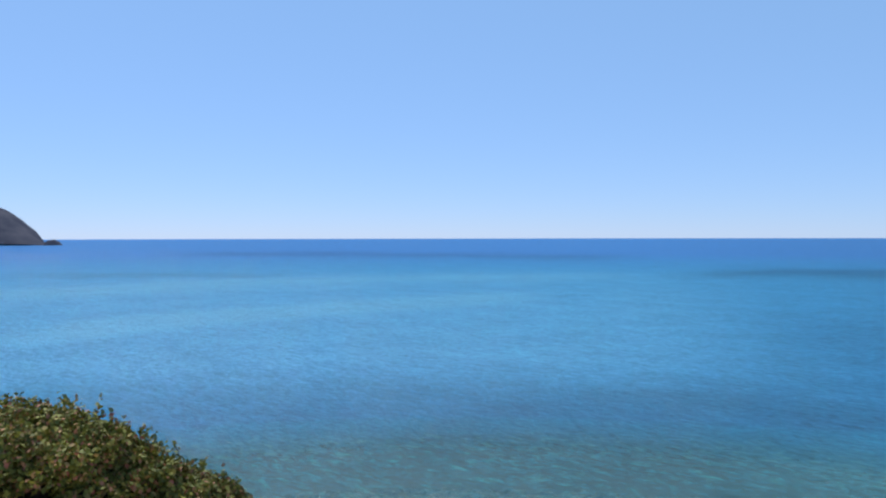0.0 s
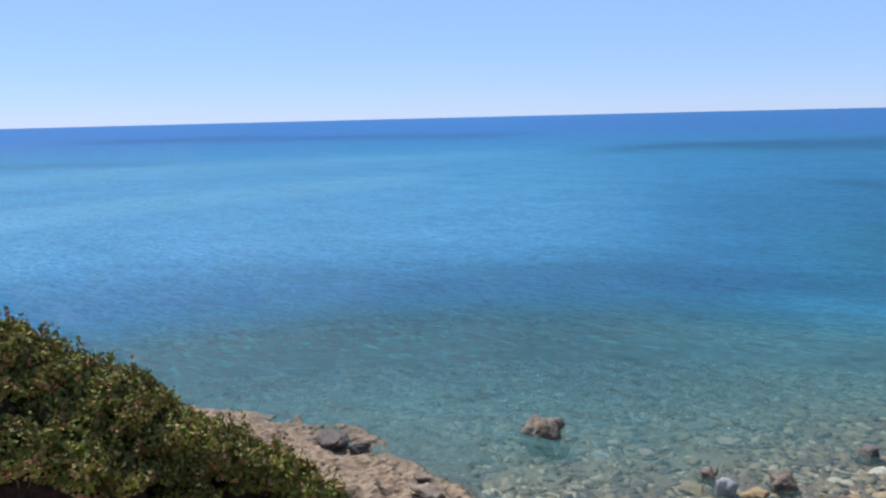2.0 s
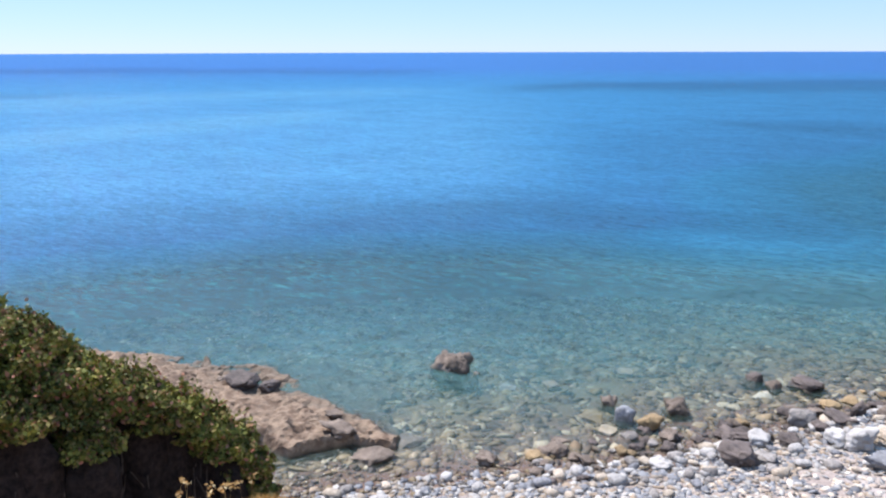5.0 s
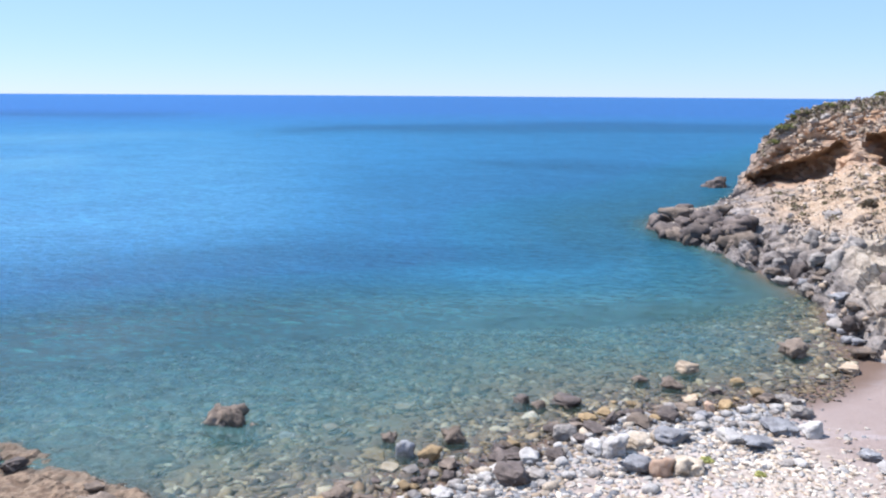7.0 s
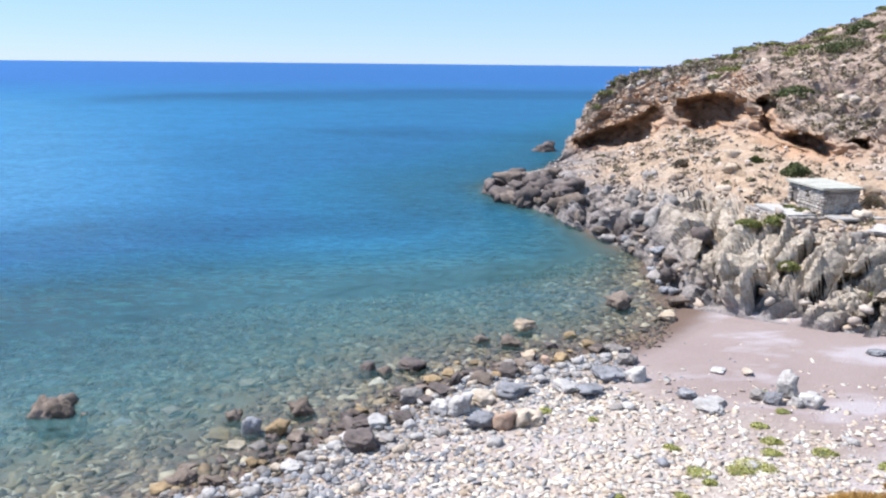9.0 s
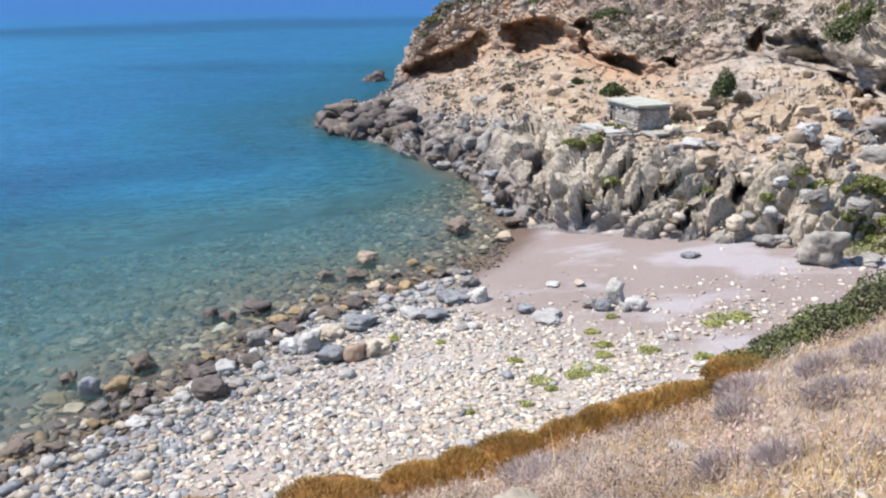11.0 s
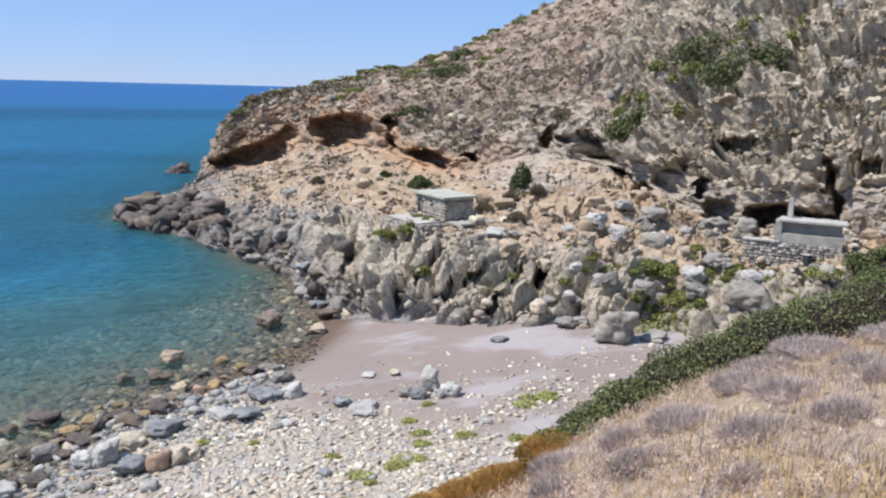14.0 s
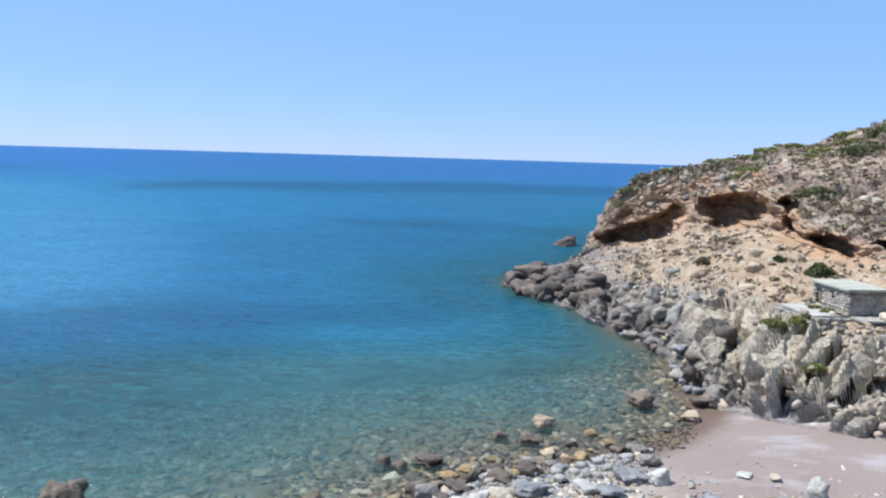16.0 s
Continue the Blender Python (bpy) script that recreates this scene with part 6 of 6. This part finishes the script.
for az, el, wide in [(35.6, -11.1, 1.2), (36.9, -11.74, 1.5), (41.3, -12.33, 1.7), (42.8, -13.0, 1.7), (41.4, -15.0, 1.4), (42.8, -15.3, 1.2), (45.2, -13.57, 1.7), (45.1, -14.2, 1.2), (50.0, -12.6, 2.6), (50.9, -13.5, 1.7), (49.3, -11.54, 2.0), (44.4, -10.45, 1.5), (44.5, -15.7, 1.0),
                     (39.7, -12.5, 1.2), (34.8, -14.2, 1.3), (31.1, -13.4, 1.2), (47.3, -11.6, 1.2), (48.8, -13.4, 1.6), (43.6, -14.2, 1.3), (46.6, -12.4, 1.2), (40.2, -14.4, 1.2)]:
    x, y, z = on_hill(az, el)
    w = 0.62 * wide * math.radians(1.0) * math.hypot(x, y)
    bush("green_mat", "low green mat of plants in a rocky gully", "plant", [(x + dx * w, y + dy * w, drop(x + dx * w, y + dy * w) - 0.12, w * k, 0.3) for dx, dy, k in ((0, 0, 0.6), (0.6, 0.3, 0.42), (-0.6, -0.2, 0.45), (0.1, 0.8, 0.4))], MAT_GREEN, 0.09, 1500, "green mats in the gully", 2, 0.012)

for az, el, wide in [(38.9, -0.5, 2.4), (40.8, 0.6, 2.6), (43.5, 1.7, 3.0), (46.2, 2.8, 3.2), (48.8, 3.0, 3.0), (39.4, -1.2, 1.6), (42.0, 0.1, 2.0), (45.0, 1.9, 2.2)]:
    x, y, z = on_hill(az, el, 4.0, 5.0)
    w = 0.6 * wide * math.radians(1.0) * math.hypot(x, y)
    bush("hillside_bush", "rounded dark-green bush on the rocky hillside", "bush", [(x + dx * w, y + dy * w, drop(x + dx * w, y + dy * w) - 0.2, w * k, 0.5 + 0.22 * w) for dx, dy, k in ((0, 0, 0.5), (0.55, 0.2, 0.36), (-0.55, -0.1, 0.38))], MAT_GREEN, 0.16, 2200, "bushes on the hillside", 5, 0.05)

for az, r, w in [(11.3, 126, 3.5), (12.6, 127, 5.0), (14.2, 127, 4.5), (16.0, 127, 6.0), (18.2, 128, 6.0), (20.5, 129, 7.0), (22.5, 131, 5.0), (19.5, 119, 6.0), (24.0, 124, 7.0), (26.5, 128, 8.0), (29, 118, 5.0), (25.5, 134, 6.0), (28.5, 138, 7.0), (31.5, 140, 6.0)]:
    x, y = (float(v) for v in plan(az, r))
    bush("hill_shrub", "low olive-green scrub on the headland's ridge", "shrub", [(x + dx * w, y + dy * w, drop(x + dx * w, y + dy * w) - 0.1, w * k, 0.3 + 0.035 * w) for dx, dy, k in ((0, 0, 0.35), (0.38, 0.1, 0.22), (-0.36, -0.15, 0.25))], MAT_GREEN, 0.2, 1500, "scrub on the ridge", 3, 0.03)


def tree(x, y, height, spread, label, leaf, seed):
    """A bushy tree: short crooked trunk, limbs and an uneven crown with gaps."""
    z = drop(x, y)
    ob = thing("small_tree", label, "tree", at=(x, y, z))
    q = np.random.default_rng(seed)
    limbs, crown = [stem((0, 0, -0.2), (0.1, 0.05, height * 0.45), 0.14, 0.08, 7, 0.05, seed)], []
    for i in range(11):
        a = i * 2.4 + q.uniform(-0.3, 0.3)
        p = np.array((math.cos(a) * spread * q.uniform(0.25, 0.5), math.sin(a) * spread * q.uniform(0.25, 0.5), height * q.uniform(0.35, 0.85)))
        limbs.append(stem((0.05, 0.03, height * q.uniform(0.15, 0.4)), p, 0.06, 0.02, 5, 0.08, seed + i))
        crown.append(leaves(520, p, (spread * 0.2, spread * 0.2, height * 0.17), 0.11, seed + 40 + i, 0.8, 2.4))
    part("trunk", tri_mesh("trunk", *join(*limbs), BARK), ob)
    part("crown", tri_mesh("crown", *join(*crown), leaf), ob)
    return ob


tree(41.0, 27.6, 3.8, 4.2, "grey-green tamarisk tree beside the shelter", SCRUB, 71)
z = drop(37.3, 60.8)
bush("hillside_bush", "tall dark-green bush among rocks behind the hut", "bush", [(37.4, 60.8, z - 0.2, 0.85, 2.5), (36.8, 60.5, z - 0.2, 0.9, 1.7), (37.9, 60.9, z - 0.2, 0.6, 2.0), (36.4, 60.4, z - 0.2, 0.6, 1.1)], SCRUB, 0.12, 3400, "bushes on the hillside", 8, 0.05)

# small cushions all over the hill, beyond counting
pl = hill_places(2600, lambda s, a, p: (((s > 4.02) & (s < 5.0)) * 1.0 * ((a > 22) | (s > 4.55)) + 0.25 * ((s > 1.4) & (s < 2.8))) * (a > 10) * (a < 60), 8)
lv = [leaves(26, p, (w, w, w * 0.6), 0.26, 500 + i, 0.5, 1.3) for i, (p, w) in enumerate(zip(pl, rng.uniform(0.3, 0.95, len(pl))))]
tagged(new("hill_scrub", tri_mesh("hill_scrub", *join(*lv), HEATH)), "grey-green and brown cushion scrub dotting the hillside", "scrub", kind="stuff")

# small twiggy tufts between the cushions
p = np.concatenate([np.stack([*plan(rng.uniform(-35, 70, 2200), rng.uniform(2.0, 13, 2200)), np.zeros(2200)], -1)])
tz, tsd, ton = land_height(p[:, 0], p[:, 1])
p[:, 2] = tz
p = p[np.hypot(p[:, 0], p[:, 1]) < curve(np.degrees(np.arctan2(p[:, 0], p[:, 1])), BANK, 1)]
rep = np.repeat(p, 45, 0) + rng.normal(0, 1, (len(p) * 45, 3)) * np.repeat(rng.uniform(0.02, 0.11, len(p)), 45)[:, None] * [1, 1, 0.25]
n = len(rep)
tagged(new("twig_tufts", tri_mesh("twig_tufts", *blades(n, rep, rng.uniform(0.05, 0.16, n), rng.uniform(0.0015, 0.0035, n), 0.9, 0.4, 79), THORN)), "small mauve-grey twiggy tufts on the bank", "dead plants", kind="stuff")

# stones on the bank
for x, y, w, h, tone in [(1.46, 4.42, 0.52, 0.4, "cream"), (3.35, 5.6, 0.2, 0.15, "white"), (-2.7, 6.9, 0.6, 0.26, "cream"), (-2.05, 7.1, 0.6, 0.24, "cream"), (-2.45, 7.0, 0.28, 0.24, "tan"), (-0.9, 7.5, 0.25, 0.16, "tan"), (-0.1, 4.75, 0.28, 0.12, "pale"),
                         (-0.28, 4.63, 0.26, 0.08, "white"), (2.0, 3.68, 0.12, 0.07, "tan"), (1.5, 3.2, 0.13, 0.07, "tan"), (2.95, 6.0, 0.18, 0.09, "tan"), (3.25, 5.1, 0.3, 0.1, "tan"), (-1.4, 7.35, 0.27, 0.1, "tan"), (-4.1, 5.9, 0.16, 0.13, "white")]:
    boulder(x, y, w, h, tone, "half buried in the dry bank", "stones on the bank")


# ---- dry growth on the bank ----
def bank_places(n, seed, low=1.2, patch=0.0):
    q = np.random.default_rng(seed)
    az, r = q.uniform(-45, 85, n * 2), q.uniform(low, 15, n * 2)
    x, y = plan(az, r)
    z, sd, on = land_height(x, y)
    rc = curve(az, BANK, 1)
    ok = (r < rc + 0.25) & (q.random(n * 2) < smooth01(fbm(x * 0.8, y * 0.8, 0, 3, seed), -0.45 + patch, 0.25 + patch))
    return np.stack([x, y, z], -1)[ok][:n]


p = bank_places(42000, 61, 1.8, 0.1)
n = len(p)
tagged(new("dry_grass", tri_mesh("dry_grass", *blades(n, p, rng.uniform(0.05, 0.24, n), rng.uniform(0.002, 0.005, n), 1.15, 0.7, 62), STRAW)), "dry straw-coloured grass on the bank", "grass", kind="stuff")
p = bank_places(60000, 81, 2.0, 0.0)
p = p[np.degrees(np.arctan2(p[:, 0], p[:, 1])) + 8 * fbm(p[:, 0] * 0.5, p[:, 1] * 0.5, 0, 2, 83) > 24]
n = len(p)
tagged(new("golden_grass", tri_mesh("golden_grass", *blades(n, p, rng.uniform(0.05, 0.24, n), rng.uniform(0.0015, 0.0035, n), 1.15, 0.7, 82), GOLD)), "golden dry grass on the upper bank", "grass", kind="stuff")
p = bank_places(42000, 63, 1.8, 0.12)
p = p[np.degrees(np.arctan2(p[:, 0], p[:, 1])) + 30 * rng.random(len(p)) < 64]
q = np.random.default_rng(64)
n = len(p)
heads = p + np.stack([q.normal(0, 0.03, n), q.normal(0, 0.03, n), q.uniform(0.02, 0.16, n)], -1)
rep = np.repeat(heads, 5, 0) + q.normal(0, 0.022, (n * 5, 3))
V, T = blades(n * 5, rep, q.uniform(0.012, 0.04, n * 5), q.uniform(0.003, 0.008, n * 5), 1.2, 0.3, 65)
sv, st = blades(n, p, heads[:, 2] - p[:, 2] + 0.02, np.full(n, 0.0012), 0.25, 0.1, 66)
tagged(new("dead_flowers", tri_mesh("dead_flowers", *join((V, T), (sv, st)), DEAD)), "dead mauve-brown flower heads and twigs on the bank", "dead plants", kind="stuff")
p = bank_places(420, 67, 2.5)
n = len(p)
tagged(new("tall_straws", tri_mesh("tall_straws", *blades(n, p, rng.uniform(0.25, 0.65, n), rng.uniform(0.0018, 0.0036, n), 0.85, 0.6, 68), STRAW)), "tall bleached straws standing on the bank", "grass", kind="stuff")
p = bank_places(2600, 69, 1.5)
stones("bank_gravel", "small tan stones scattered on the bank", p, 0.03, 0.18, SMALL, SCREE, 0.9, 2.5)
# seed heads by the mastic bush
p = np.array([(*plan(a, r), 0.0) for a, r in zip(rng.uniform(-53, -43, 26), rng.uniform(6.3, 7.4, 26))])
p[:, 2] = [drop(x, y) for x, y, _ in p]
V, T = blades(26, p, rng.uniform(0.35, 0.6, 26), np.full(26, 0.004), 0.15, 0.1, 70)
hv, hf = leaves(26 * 8, (0, 0, 0), (1, 1, 1), 0.022, 73)
hc = np.repeat(V.reshape(-1, 5, 3)[:, 4], 8, 0)
hv = hv.reshape(-1, 4, 3) - hv.reshape(-1, 4, 3).mean(1, keepdims=True) + (hc + rng.normal(0, 0.015, hc.shape))[:, None]
tagged(new("seed_heads", tri_mesh("seed_heads", *join((V, T), (hv.reshape(-1, 3), hf)), GOLD)), "tall dry brown seed heads beside the bush", "dead plants", kind="stuff")
